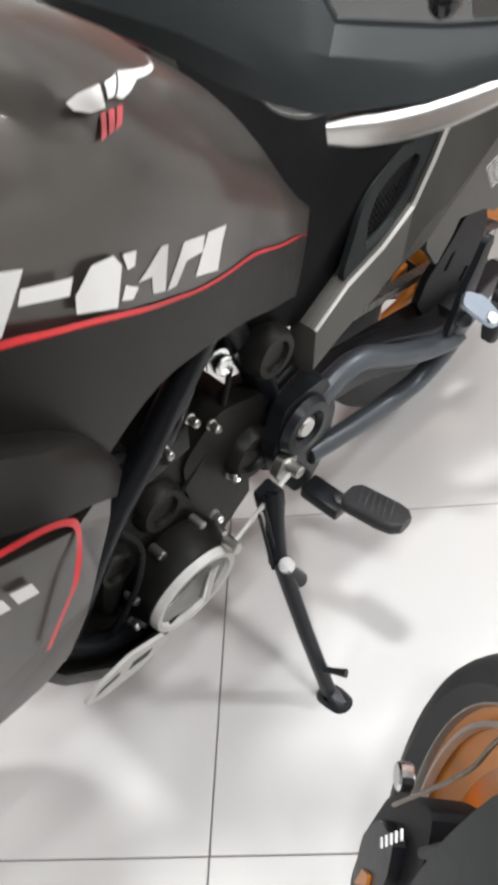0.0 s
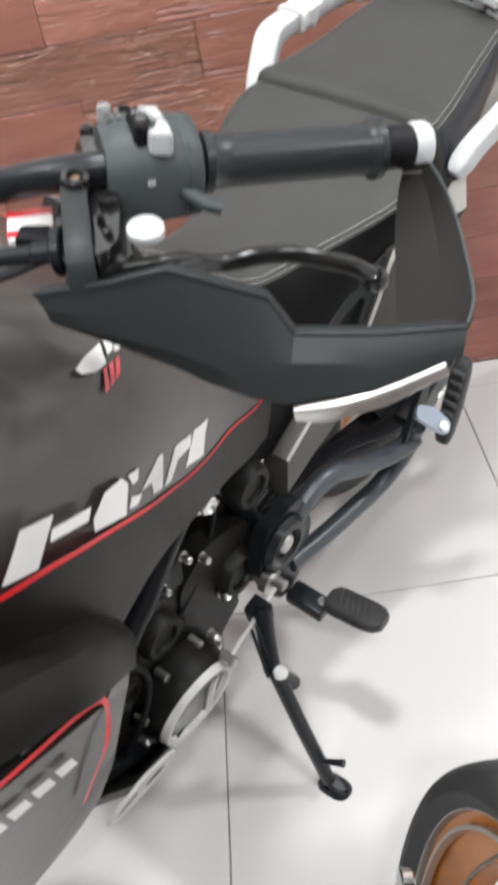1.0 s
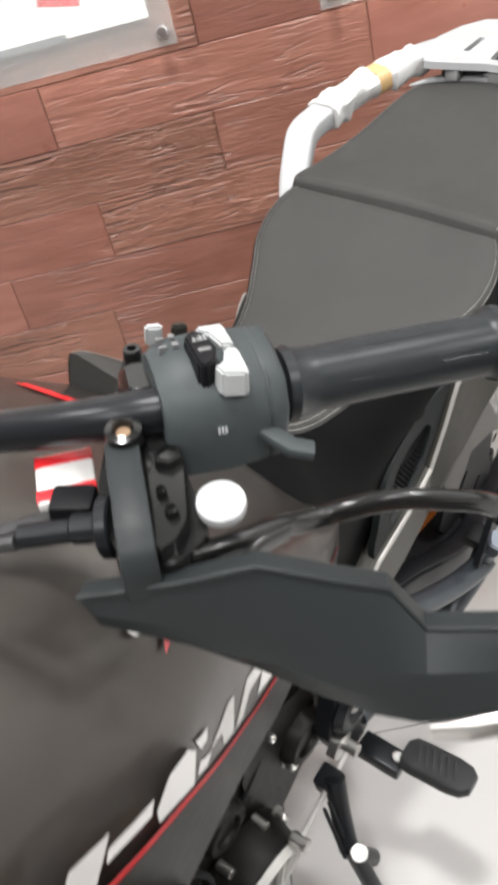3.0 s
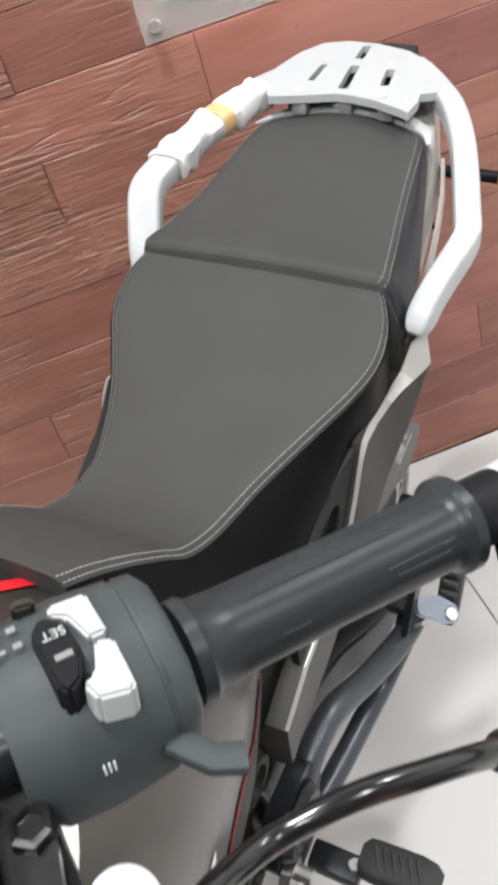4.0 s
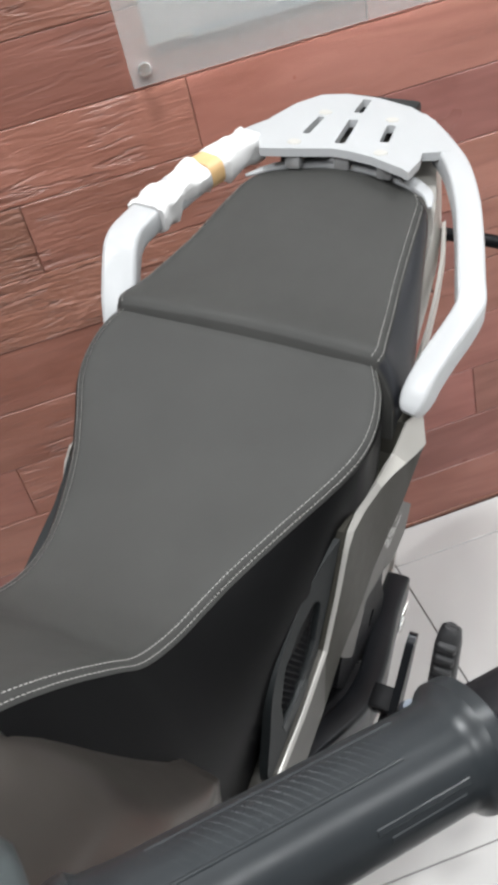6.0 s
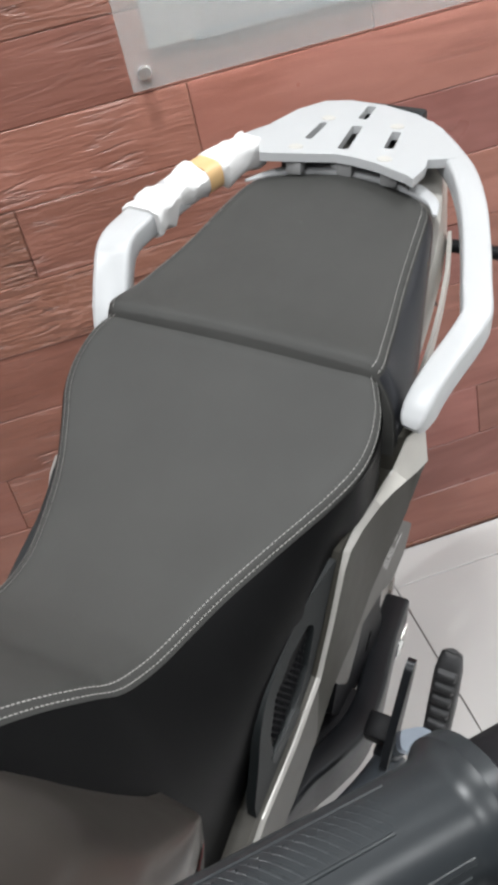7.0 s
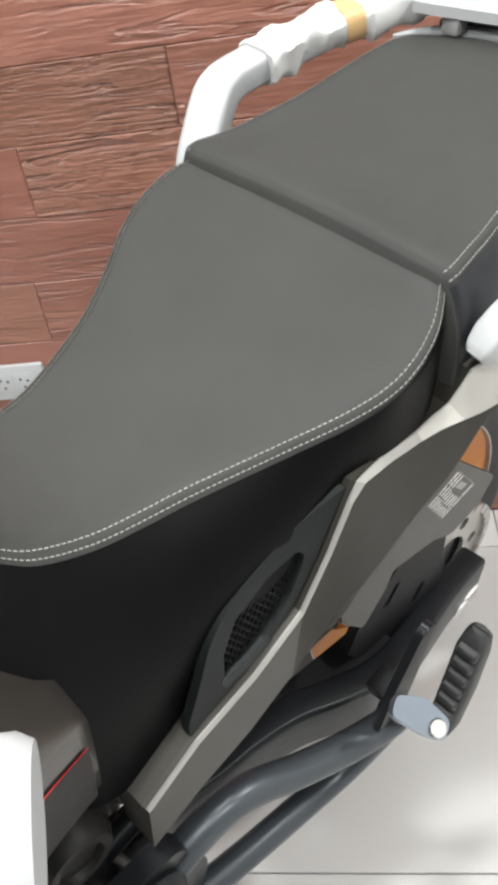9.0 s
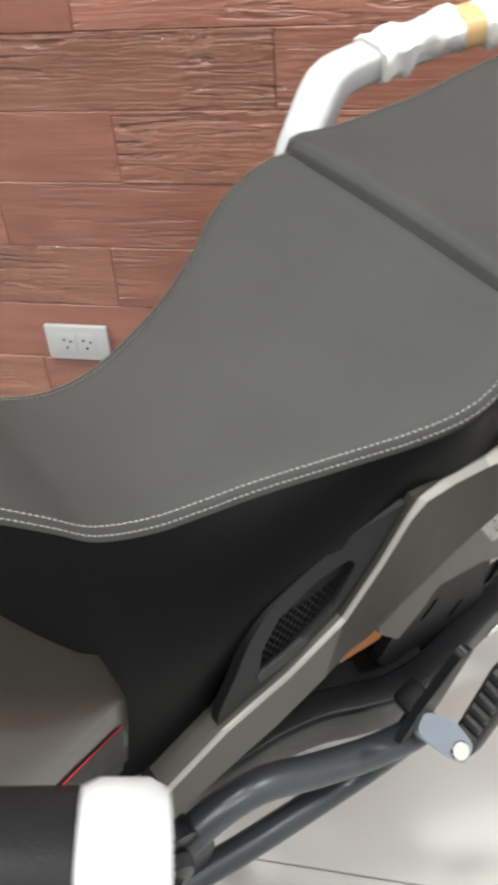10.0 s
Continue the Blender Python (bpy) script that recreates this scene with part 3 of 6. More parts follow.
def motorcycle():
    root = tagged(new("motorcycle"), "dark anthracite adventure motorcycle with red pinstripes, leaning on its side stand", "motorcycle", "parked motorcycles", "thing")

    # -- seats --
    rider_rows = smooth_table(SEAT, 4)
    bm = bmesh.new()
    add_seat(bm, rider_rows, crown=0.004)
    seat = part("rider_seat", bm, VINYL, root, "grained dark grey vinyl seat with double pale stitching", angle=50)
    pill = smooth_table([(0.002, 0.142, 0.898, 0.166, 0.790), (-0.008, 0.1465, 0.906, 0.169, 0.785), (-0.035, 0.1415, 0.907, 0.170, 0.800), (-0.062, 0.137, 0.909, 0.164, 0.826), (-0.130, 0.125, 0.920, 0.147, 0.868),
                         (-0.191, 0.117, 0.934, 0.132, 0.894), (-0.222, 0.113, 0.940, 0.124, 0.906), (-0.250, 0.108, 0.944, 0.116, 0.917), (-0.272, 0.094, 0.945, 0.102, 0.922), (-0.291, 0.060, 0.945, 0.068, 0.924), (-0.299, 0.025, 0.943, 0.034, 0.925)], 4)
    bm = bmesh.new()
    add_seat(bm, pill, crown=0.007)
    pillion = part("pillion_seat", bm, VINYL, root, "raised dark grey vinyl passenger seat", angle=50)
    for s in (1, -1):
        bm = bmesh.new()
        add_loft(bm, [[Vector((x, s * ((y if s > 0 else far_half(y, w)) + 0.0014), z)) for y, z in seat_ring(x, w, h, wb, hb)[6:]] for x, w, h, wb, hb in pill[1:]], closed=False, caps=False)
        part("seat_skirt", bm, VINYL_SKIRT, pillion, "smooth blue-black vinyl skirt", angle=60)
    for s in (1, -1):
        bm = bmesh.new()
        lo = [r for r in rider_rows if r[0] < 0.47]
        rings = []
        for x, w, h, wb, hb in lo:
            half = seat_ring(x, w, h, wb, hb)
            k = far_side(x) if s < 0 else 0.0
            rings.append([Vector((x, s * ((y if s > 0 else far_half(y, w)) + 0.0015 + 0.036 * k), z + 0.016 * k)) for y, z in half[6:]])
        add_loft(bm, rings, closed=False, caps=False)
        part("seat_skirt", bm, VINYL_SIDE, seat, "smooth black vinyl skirt", angle=60)
        bm = bmesh.new()
        edge = [Vector((x, s * (w + (0.036 * far_side(x) if s < 0 else 0.0)), h + (0.016 * far_side(x) if s < 0 else 0.0))) for x, w, h, wb, hb in rider_rows]
        add_stitches(bm, edge, ((-0.0040, 0.0014), (0.0012, -0.0032)) if s > 0 else ((-0.0080, 0.0024), (-0.0030, 0.0016)))
        part("stitching", bm, THREAD, seat, "double row of pale stitches", kind="stuff")
        bm = bmesh.new()
        edge = [Vector((x, s * w, h)) for x, w, h, wb, hb in pill[2:-9]]
        add_stitches(bm, edge, ((-0.0050, 0.0018), (0.0012, -0.0032)))
        part("stitching", bm, THREAD, pillion, "double row of pale stitches", kind="stuff")

    # -- tail: body under the seat, rack, grab rails --
    bm = bmesh.new()
    rings = []
    for x, w, lo, hi in ((0.10, 0.125, 0.70, 0.80), (0.0, 0.140, 0.74, 0.832), (-0.10, 0.142, 0.775, 0.842), (-0.20, 0.132, 0.81, 0.872),
                         (-0.255, 0.126, 0.835, 0.905), (-0.30, 0.116, 0.85, 0.930), (-0.40, 0.085, 0.875, 0.955), (-0.46, 0.05, 0.89, 0.960)):
        rings.append([(x, w * 0.8, lo), (x, w, lo + 0.02), (x, w + 0.006, (lo + hi) / 2), (x, w - 0.004, hi - 0.004), (x, w - 0.016, hi),
                      (x, -w + 0.016, hi), (x, -w + 0.004, hi - 0.004), (x, -w - 0.006, (lo + hi) / 2), (x, -w, lo + 0.02), (x, -w * 0.8, lo)])
    add_loft(bm, rings)
    tail = part("tail_body", bm, PANEL_LIGHT, root, "pale grey painted tail section")
    for s in (1, -1):
        bm = bmesh.new()
        add_loft(bm, [[Vector((x, s * (y - 0.004), z)), Vector((x, s * y, z + 0.002)), Vector((x, s * (y + 0.002), z - 0.012)), Vector((x, s * (y - 0.004), z - 0.014))]
                      for x, y, z in ((-0.07, 0.157, 0.826), (-0.10, 0.159, 0.833), (-0.16, 0.154, 0.848), (-0.21, 0.147, 0.862), (-0.255, 0.139, 0.884), (-0.30, 0.126, 0.902))])
        part("tail_flange", bm, PANEL_LIGHT, tail, "narrow pale lower flange")
    bm = bmesh.new()
    front = [(-0.250, 0.090), (-0.258, 0.080), (-0.279, 0.037), (-0.287, 0.005), (-0.288, -0.015), (-0.277, -0.047), (-0.265, -0.085), (-0.262, -0.098)]
    outline = front + [(-0.30, -0.118), (-0.36, -0.128), (-0.42, -0.118), (-0.462, -0.098), (-0.476, -0.066), (-0.472, -0.02), (-0.452, 0.030), (-0.4145, 0.073), (-0.349, 0.1125), (-0.326, 0.1165), (-0.316, 0.102), (-0.309, 0.088), (-0.285, 0.0925)]

    def slot(x_a, x_b, y_a, y_b, w):
        d2 = Vector((x_b - x_a, y_b - y_a)).normalized()
        q2 = Vector((-d2.y, d2.x)) * (w / 2)
        return [(x_a + q2.x, y_a + q2.y), (x_a - q2.x, y_a - q2.y), (x_b - q2.x, y_b - q2.y), (x_b + q2.x, y_b + q2.y)]
    holes = [slot(-0.306, -0.386, -0.013, -0.024, 0.013), slot(-0.326, -0.382, 0.036, 0.027, 0.0115), slot(-0.323, -0.384, -0.064, -0.067, 0.009), slot(-0.411, -0.462, -0.028, -0.033, 0.012)]
    add_plate(bm, outline, [round_outline(h, 0.003, 2) for h in holes], lambda u, v, d: Vector((u, v, 0.978 - d)), 0.010)
    rack = part("luggage_rack", bm, WHITE, root, "white rack plate with four slots")
    for cx, cy in ((-0.293, 0.043), (-0.293, -0.066), (-0.399, 0.022), (-0.399, -0.068)):
        bm = bmesh.new()
        add_cyl(bm, (cx, cy, 0.974), (cx, cy, 0.9792), 0.0085, 18)
        part("rack_plug", bm, PANEL_LIGHT, rack, "round pale grey plug")
    bm = bmesh.new()
    add_plate(bm, [(x - 0.030, y * 0.86) for x, y in front] + [(-0.44, -0.07), (-0.44, 0.03)], (), lambda u, v, d: Vector((u, v, 0.957 - d)), 0.03)
    part("under_tray", bm, GUARD_GREY, rack, "grey tray under the rack")
    for cx, cy in ((-0.283, 0.052), (-0.294, -0.005), (-0.278, -0.062)):
        bm = bmesh.new()
        add_box(bm, (cx - 0.006, cy, 0.9595), (0.018, 0.020, 0.017), bevel=0.004)
        part("rack_spacer", bm, SPACER_GREY, rack)
    bm = bmesh.new()
    rim = smooth_path([(-0.250, 0.118, 0.941), (-0.272, 0.107, 0.946), (-0.294, 0.072, 0.950), (-0.306, 0.030, 0.951), (-0.308, -0.010, 0.951), (-0.302, -0.050, 0.950), (-0.286, -0.090, 0.946), (-0.262, -0.118, 0.941)], 5)
    add_sweep(bm, rim, rounded(0.021, 0.010, 0.004, 2), scale=[min(1.0, 0.25 + 0.09 * min(i, len(rim) - 1 - i)) for i in range(len(rim))])
    part("seat_rim", bm, WHITE, rack, "pale rim behind the passenger seat")
    rail_near = [(0.002, 0.181, 0.848), (-0.009, 0.1835, 0.858), (-0.0238, 0.188, 0.874), (-0.0422, 0.195, 0.890), (-0.064, 0.204, 0.907), (-0.080, 0.2085, 0.918), (-0.092, 0.2075, 0.9225), (-0.1226, 0.198, 0.929), (-0.1852, 0.1795, 0.940), (-0.2461, 0.1580, 0.953), (-0.2999, 0.1325, 0.9632), (-0.345, 0.106, 0.9648), (-0.391, 0.076, 0.9645), (-0.43, 0.045, 0.964)]
    rail_far = [(-0.020, -0.166, 0.835), (-0.040, -0.173, 0.862), (-0.062, -0.181, 0.893), (-0.078, -0.186, 0.913), (-0.090, -0.188, 0.921), (-0.106, -0.188, 0.926), (-0.145, -0.182, 0.934), (-0.19, -0.173, 0.943), (-0.235, -0.159, 0.952), (-0.31, -0.132, 0.962), (-0.38, -0.10, 0.963), (-0.44, -0.062, 0.962)]
    for s in (1, -1):
        bm = bmesh.new()
        path = smooth_path(rail_near if s > 0 else rail_far, 4)
        n = len(path)
        sc = [(0.55, 0.74, 0.84, 0.90, 0.95)[i] if i < 5 else 1.0 for i in range(n)]
        add_sweep(bm, path, rounded(0.0285, 0.026, 0.0045, 3) if s > 0 else rounded(0.041, 0.028, 0.006, 3), scale=sc)
        grab = part("grab_rail", bm, WHITE, root, "white grab rail" if s > 0 else "white grab rail wrapped in foam film")
        if s < 0:
            bm = bmesh.new()
            seg = [p for p in path if -0.325 < p.x < -0.128]
            fine = smooth_path(seg, 3)
            sc = [1.0 + 0.05 * math.sin(i * 0.83 + 1) + 0.04 * math.sin(i * 0.31) - (0.16 if abs(p.x + 0.236) < 0.012 else 0) for i, p in enumerate(fine)]
            add_sweep(bm, fine, rounded(0.050, 0.036, 0.013, 4), scale=sc)
            for v in bm.verts:
                v.co += 0.0050 * noise.noise_vector(v.co * 34) + 0.0026 * noise.noise_vector(v.co * 120)
            part("foam_wrap", bm, WRAP, grab, "crumpled white foam wrapping")
            bm = bmesh.new()
            seg = [p for p in fine if abs(p.x + 0.236) < 0.013]
            add_sweep(bm, seg, rounded(0.045, 0.034, 0.012, 3))
            part("tape_band", bm, TAPE, grab, "tan adhesive tape")
    bm = bmesh.new()
    add_box(bm, (-0.486, -0.022, 0.958), (0.036, 0.105, 0.026), bevel=0.008)
    lamp = part("tail_lamp", bm, GREY_PLASTIC, root, "black tail lamp housing")
    bm = bmesh.new()
    add_box(bm, (-0.506, -0.022, 0.958), (0.006, 0.09, 0.018), bevel=0.002)
    part("lens", bm, RED, lamp, "red lens")
    for s in (1, -1):
        bm = bmesh.new()
        add_tube(bm, [(-0.43, s * 0.05, 0.82), (-0.445, s * 0.12, 0.815), (-0.45, s * 0.17, 0.812)], 0.009, 10)
        sig = part("turn_signal", bm, BLACK, root, "black turn signal stalk")
        bm = bmesh.new()
        add_box(bm, (-0.452, s * 0.195, 0.812), (0.03, 0.05, 0.032), bevel=0.009)
        part("lens", bm, AMBER, sig, "amber lens")
    bm = bmesh.new()
    add_loft(bm, [[(-0.36, 0.05, 0.87), (-0.36, -0.05, 0.87), (-0.37, -0.05, 0.855), (-0.37, 0.05, 0.855)],
                  [(-0.44, 0.045, 0.80), (-0.44, -0.045, 0.80), (-0.45, -0.045, 0.79), (-0.45, 0.045, 0.79)],
                  [(-0.55, 0.06, 0.66), (-0.55, -0.06, 0.66), (-0.556, -0.06, 0.655), (-0.556, 0.06, 0.655)]])
    part("rear_fender", bm, BLACK, root)

    # -- side panels, intake mesh --
    # strip above, bend line, main face, crease and lower edge, each as (x, z)
    upper = [(0.343, 0.572), (0.286, 0.612), (0.221, 0.634), (0.1675, 0.667), (0.139, 0.716), (0.119, 0.762), (0.110, 0.777), (0.074, 0.783), (0.0385, 0.7832), (0.020, 0.790), (0.0075, 0.797), (0.0005, 0.814), (-0.0025, 0.832), (-0.0225, 0.838)]
    ridge = [(0.341, 0.568), (0.285, 0.606), (0.220, 0.628), (0.1655, 0.662), (0.136, 0.714), (0.115, 0.760), (0.1015, 0.7725), (0.0703, 0.7718), (0.0375, 0.7758), (0.0203, 0.7806), (-0.0005, 0.7818), (-0.0155, 0.7818), (-0.0285, 0.7834), (-0.033, 0.784)]
    crease = [(0.346, 0.512), (0.29, 0.540), (0.232, 0.560), (0.180, 0.590), (0.140, 0.622), (0.113, 0.632), (0.095, 0.634), (0.070, 0.644), (0.042, 0.664), (0.020, 0.690), (0.000, 0.712), (-0.012, 0.735), (-0.026, 0.778), (-0.031, 0.780)]
    lower = [(0.343, 0.497), (0.290, 0.520), (0.232, 0.541), (0.182, 0.554), (0.149, 0.566), (0.110, 0.572), (0.094, 0.578), (0.070, 0.598), (0.0394, 0.6403), (0.018, 0.664), (0.002, 0.685), (-0.0115, 0.718), (-0.0265, 0.772), (-0.031, 0.775)]
    # how far each line leans outwards towards the tail
    flare = [(0, 0, 0, 0)] * 8 + [(0.006, 0.005, 0.001, 0.009), (0.009, 0.011, 0.006, 0.012), (0.013, 0.018, 0.011, 0.015), (0.017, 0.023, 0.015, 0.023), (0.021, 0.027, 0.022, 0.033), (0.030, 0.028, 0.0225, 0.033)]
    for s in (1, -1):
        bm = bmesh.new()
        rings = []
        for (a, b), (c, d), (e, f), (g, h), w in zip(upper, ridge, crease, lower, flare):
            k = lerp(a, [0.11, 0.35], [0.0, -0.002])
            rings.append([Vector((a, s * 0.122, b)), Vector((a, s * (0.156 + k + w[0]), b)), Vector((c, s * (0.163 + k + w[1]), d)),
                          Vector((e, s * (0.168 + k + w[2]), f)), Vector((g, s * (0.154 + k + w[3]), h)), Vector((g, s * 0.122, h))])
        add_loft(bm, rings[3:])
        panel = part("side_panel", bm, PANEL_GREY, root, "dark warm grey side panel with a pale chamfered edge", angle=14)
        # same paint as the panel; the brighter light below the bend is coloured in
        bm = bmesh.new()
        add_loft(bm, rings[:4])
        part("lit_lower_panel", bm, GUARD_GREY, panel, "lower end of the panel, coloured lighter as if lit", angle=14)
        bm = bmesh.new()
        rows = []
        for (a, b), (c, d), w in zip(upper, ridge, flare):
            k = lerp(a, [0.11, 0.35], [0.0, -0.002])
            p, q = Vector((a, 0.156 + k + w[0], b)), Vector((c, 0.163 + k + w[1], d))
            o = Vector((0, 0.0018, 0.0012))
            start = lerp(a, [0.03, 0.06, 0.10, 0.122], [0.0, 0.3, 0.3, 0.6])
            rows.append([bm.verts.new(((v + o).x, s * (v + o).y, (v + o).z)) for v in (p.lerp(q, start) + Vector((0, -0.002, 0)), p.lerp(q, start), p.lerp(q, 0.96))])
        ends = [[v.co.copy() for v in r] for r in rows[8:]]
        for r1, r2 in zip(rows[:9], rows[1:9]):
            for j in (0, 1):
                bm.faces.new((r1[j], r1[j + 1], r2[j + 1], r2[j]))
        for r in rows[9:]:
            for v in r:
                bm.verts.remove(v)
        part("edge_strip", bm, SILVER, panel, "silver chamfered edge", angle=14)
        bm = bmesh.new()
        rows = [[bm.verts.new(v) for v in r] for r in ends]
        for r1, r2 in zip(rows, rows[1:]):
            for j in (0, 1):
                bm.faces.new((r1[j], r1[j + 1], r2[j + 1], r2[j]))
        part("tail_corner", bm, PANEL_LIGHT, panel, "broad pale grey corner under the grab rail", angle=14)
        bm = bmesh.new()
        frame_o = [(0.113, 0.775), (0.122, 0.760), (0.142, 0.716), (0.170, 0.669), (0.223, 0.637), (0.280, 0.617), (0.289, 0.612), (0.287, 0.628), (0.270, 0.658), (0.254, 0.692), (0.236, 0.713), (0.208, 0.730), (0.177, 0.746), (0.145, 0.760)]
        mesh_o = [(0.160, 0.728), (0.154, 0.722), (0.157, 0.712), (0.172, 0.684), (0.190, 0.668), (0.222, 0.650), (0.246, 0.645), (0.243, 0.672), (0.226, 0.700), (0.190, 0.720)]
        edge_x, edge_z = [q[0] for q in upper[:7]][::-1], [q[1] for q in upper[:7]][::-1]

        def cover_y(u, v):
            return 0.1565 - 0.16 * max(0.0, v - lerp(u, edge_x, edge_z))
        side_plate(bm, round_outline(frame_o, 0.01), cover_y, 0.009, s, 0.003, [round_outline(mesh_o, 0.003)[::-1]])
        intake = part("intake_cover", bm, INTAKE, root, "satin black plastic intake cover with a mesh")
        bm = bmesh.new()
        side_plate(bm, mesh_o, 0.134, 0.004, s, 0)
        part("backing", bm, BLACK, intake)
        bm = bmesh.new()
        for i in range(26):
            for dirn in (1, -1):
                c = Vector((0.19, 0, 0.685))
                d = Vector((0.55, 0, 0.83 * dirn)).normalized()
                q = Vector((-d.z, 0, d.x))
                off = (i - 12.5) * 0.0058
                o = c + q * off
                ts = []
                poly = mesh_o
                for (x1, z1), (x2, z2) in zip(poly, poly[1:] + poly[:1]):
                    ax, az, bx, bz = d.x, d.z, x1 - x2, z1 - z2
                    det = ax * bz - az * bx
                    if abs(det) < 1e-9:
                        continue
                    rx, rz = x1 - o.x, z1 - o.z
                    t, u = (rx * bz - rz * bx) / det, (ax * rz - az * rx) / det
                    if 0 <= u <= 1:
                        ts.append(t)
                if len(ts) >= 2:
                    p0, p1 = o + d * min(ts), o + d * max(ts)
                    add_sweep(bm, [(p0.x, s * (cover_y(p0.x, p0.z) - 0.007), p0.z), (p1.x, s * (cover_y(p1.x, p1.z) - 0.007), p1.z)], rounded(0.0017, 0.003, 0.0005, 1), up=(0, 1, 0))
        part("mesh", bm, BLACK, intake, "black honeycomb mesh")
        bm = bmesh.new()
        side_plate(bm, round_outline([(0.250, 0.648), (0.247, 0.637), (0.212, 0.643), (0.196, 0.652), (0.200, 0.662), (0.222, 0.652)], 0.002), lambda u, v: cover_y(u, v) + 0.0008, 0.004, s, 0.0006)
        part("mesh_tab", bm, GREY_PLASTIC, intake, "dark grey plastic tab under the mesh")

    # -- tank and shrouds --
    bm = bmesh.new()
    xs = [0.366 + 0.0115 * k for k in range(20)] + [0.60 + 0.025 * k for k in range(15)]
    rings = []
    for x in xs:
        half = tank_section(x)
        rings.append([Vector((x, y, z)) for y, z in half] + [Vector((x, -y, z)) for y, z in half[-2::-1]])
    add_loft(bm, rings)
    tank = part("fuel_tank", bm, ANTHRACITE, root, "matt anthracite fuel tank with red pinstripe and white decals", angle=70)
    bm = bmesh.new()
    surface_strip(bm, [(x, lerp(x, *RED_LINE)) for x in (0.372, 0.42, 0.47, 0.516, 0.56, 0.612, 0.64, 0.67, 0.70, 0.737, 0.77, 0.803, 0.85, 0.90)], 0.002, width=(0.0012, 0.0052))
    part("pinstripe", bm, RED, tank, "red pinstripe")
    for s in (1, -1):
        bm = bmesh.new()
        rings = []
        for x in np.linspace(0.372, 0.945, 44):
            zr, zl = flow(x, *RED_LINE) - 0.001, flow(x, *TANK_LOW) - 0.002
            row = [(tank_y(x, zl) - 0.030, zl + 0.002)] + [(tank_y(x, z) + 0.0016, z) for z in np.linspace(zl, zr, 7)]
            rings.append([Vector((x, s * y, z)) for y, z in row])
        add_loft(bm, rings, closed=False, caps=False)
        part("lower_cover", bm, COVER, tank, "satin black-brown panel below the pinstripe", angle=60)

    def tank_top(x, y):
        half = tank_section(x)[5:]
        return lerp(abs(y), [q[0] for q in half[::-1]], [q[1] for q in half[::-1]])
    bm = bmesh.new()
    mid = smooth_path([(0.447, 0.028, 0), (0.468, 0.019, 0), (0.489, 0.008, 0), (0.503, -0.008, 0), (0.514, -0.028, 0), (0.522, -0.052, 0), (0.528, -0.08, 0)], 4)
    rows = []
    for i, p in enumerate(mid):
        d = (mid[min(i + 1, len(mid) - 1)] - mid[max(i - 1, 0)]).normalized()
        rows.append([bm.verts.new((x, y, tank_top(x, y) + 0.0025)) for x, y in ((p.x - d.y * q, p.y + d.x * q) for q in (-0.007, 0.0, 0.007))])
    for a, b in zip(rows, rows[1:]):
        for j in (0, 1):
            bm.faces.new((a[j], a[j + 1], b[j + 1], b[j]))
    part("top_stripe", bm, RED, tank, "red stripe across the tank top")

    # plain slanted shapes stand in for the model lettering and the maker's mark
    shapes = [([(0.8057, 0.9615), (0.7758, 0.9487), (0.8010, 0.9140), (0.8320, 0.9280)], DECAL),
              ([(0.7808, 0.9374), (0.7410, 0.9223), (0.7462, 0.9108), (0.7853, 0.9273)], DECAL),
              ([(0.7430, 0.8939), (0.7418, 0.9076), (0.7248, 0.9211), (0.7041, 0.9167), (0.6975, 0.9048), (0.7057, 0.8745)], DECAL),
              ([(0.6960, 0.9127), (0.6821, 0.9077), (0.6850, 0.8971), (0.6924, 0.8979)], DECAL),
              ([(0.6958, 0.8874), (0.6829, 0.8776), (0.6900, 0.8715), (0.7012, 0.8775)], DECAL),
              ([(0.6827, 0.8815), (0.6549, 0.8945), (0.6469, 0.8914), (0.6537, 0.8546), (0.6683, 0.8619), (0.6681, 0.8768)], DECAL),
              ([(0.6515, 0.8531), (0.6277, 0.8817), (0.6004, 0.8719), (0.6041, 0.8588), (0.6255, 0.8635), (0.6395, 0.8502)], DECAL),
              ([(0.6148, 0.8417), (0.5957, 0.8715), (0.5687, 0.8620), (0.5763, 0.8495), (0.5827, 0.8274)], DECAL),
              ([(0.6975, 1.0033), (0.6842, 1.0027), (0.6611, 0.9986), (0.6686, 0.9903), (0.6830, 0.9933), (0.6956, 0.9994)], DECAL),
              ([(0.6559, 0.9973), (0.6373, 0.9937), (0.6547, 0.9904), (0.6622, 0.9920)], DECAL),
              ([(0.6337, 0.9928), (0.5504, 0.9564), (0.6168, 0.9812), (0.6490, 0.9866), (0.6540, 0.9895)], DECAL),
              ([(0.6755, 0.9903), (0.6701, 0.9894), (0.6798, 0.9808), (0.6866, 0.9807)], MARK_RED),
              ([(0.6672, 0.9888), (0.6610, 0.9874), (0.6712, 0.9801), (0.6784, 0.9802)], MARK_RED),
              ([(0.6581, 0.9868), (0.6515, 0.9852), (0.6625, 0.9794), (0.6701, 0.9798)], MARK_RED)]
    for outl, mat in shapes:
        bm = bmesh.new()
        surface_patch(bm, outl, lift=0.0006, cuts=3)
        part("decal_shape", bm, mat, tank, "white slanted decal shape" if mat is DECAL else "red decal shape")
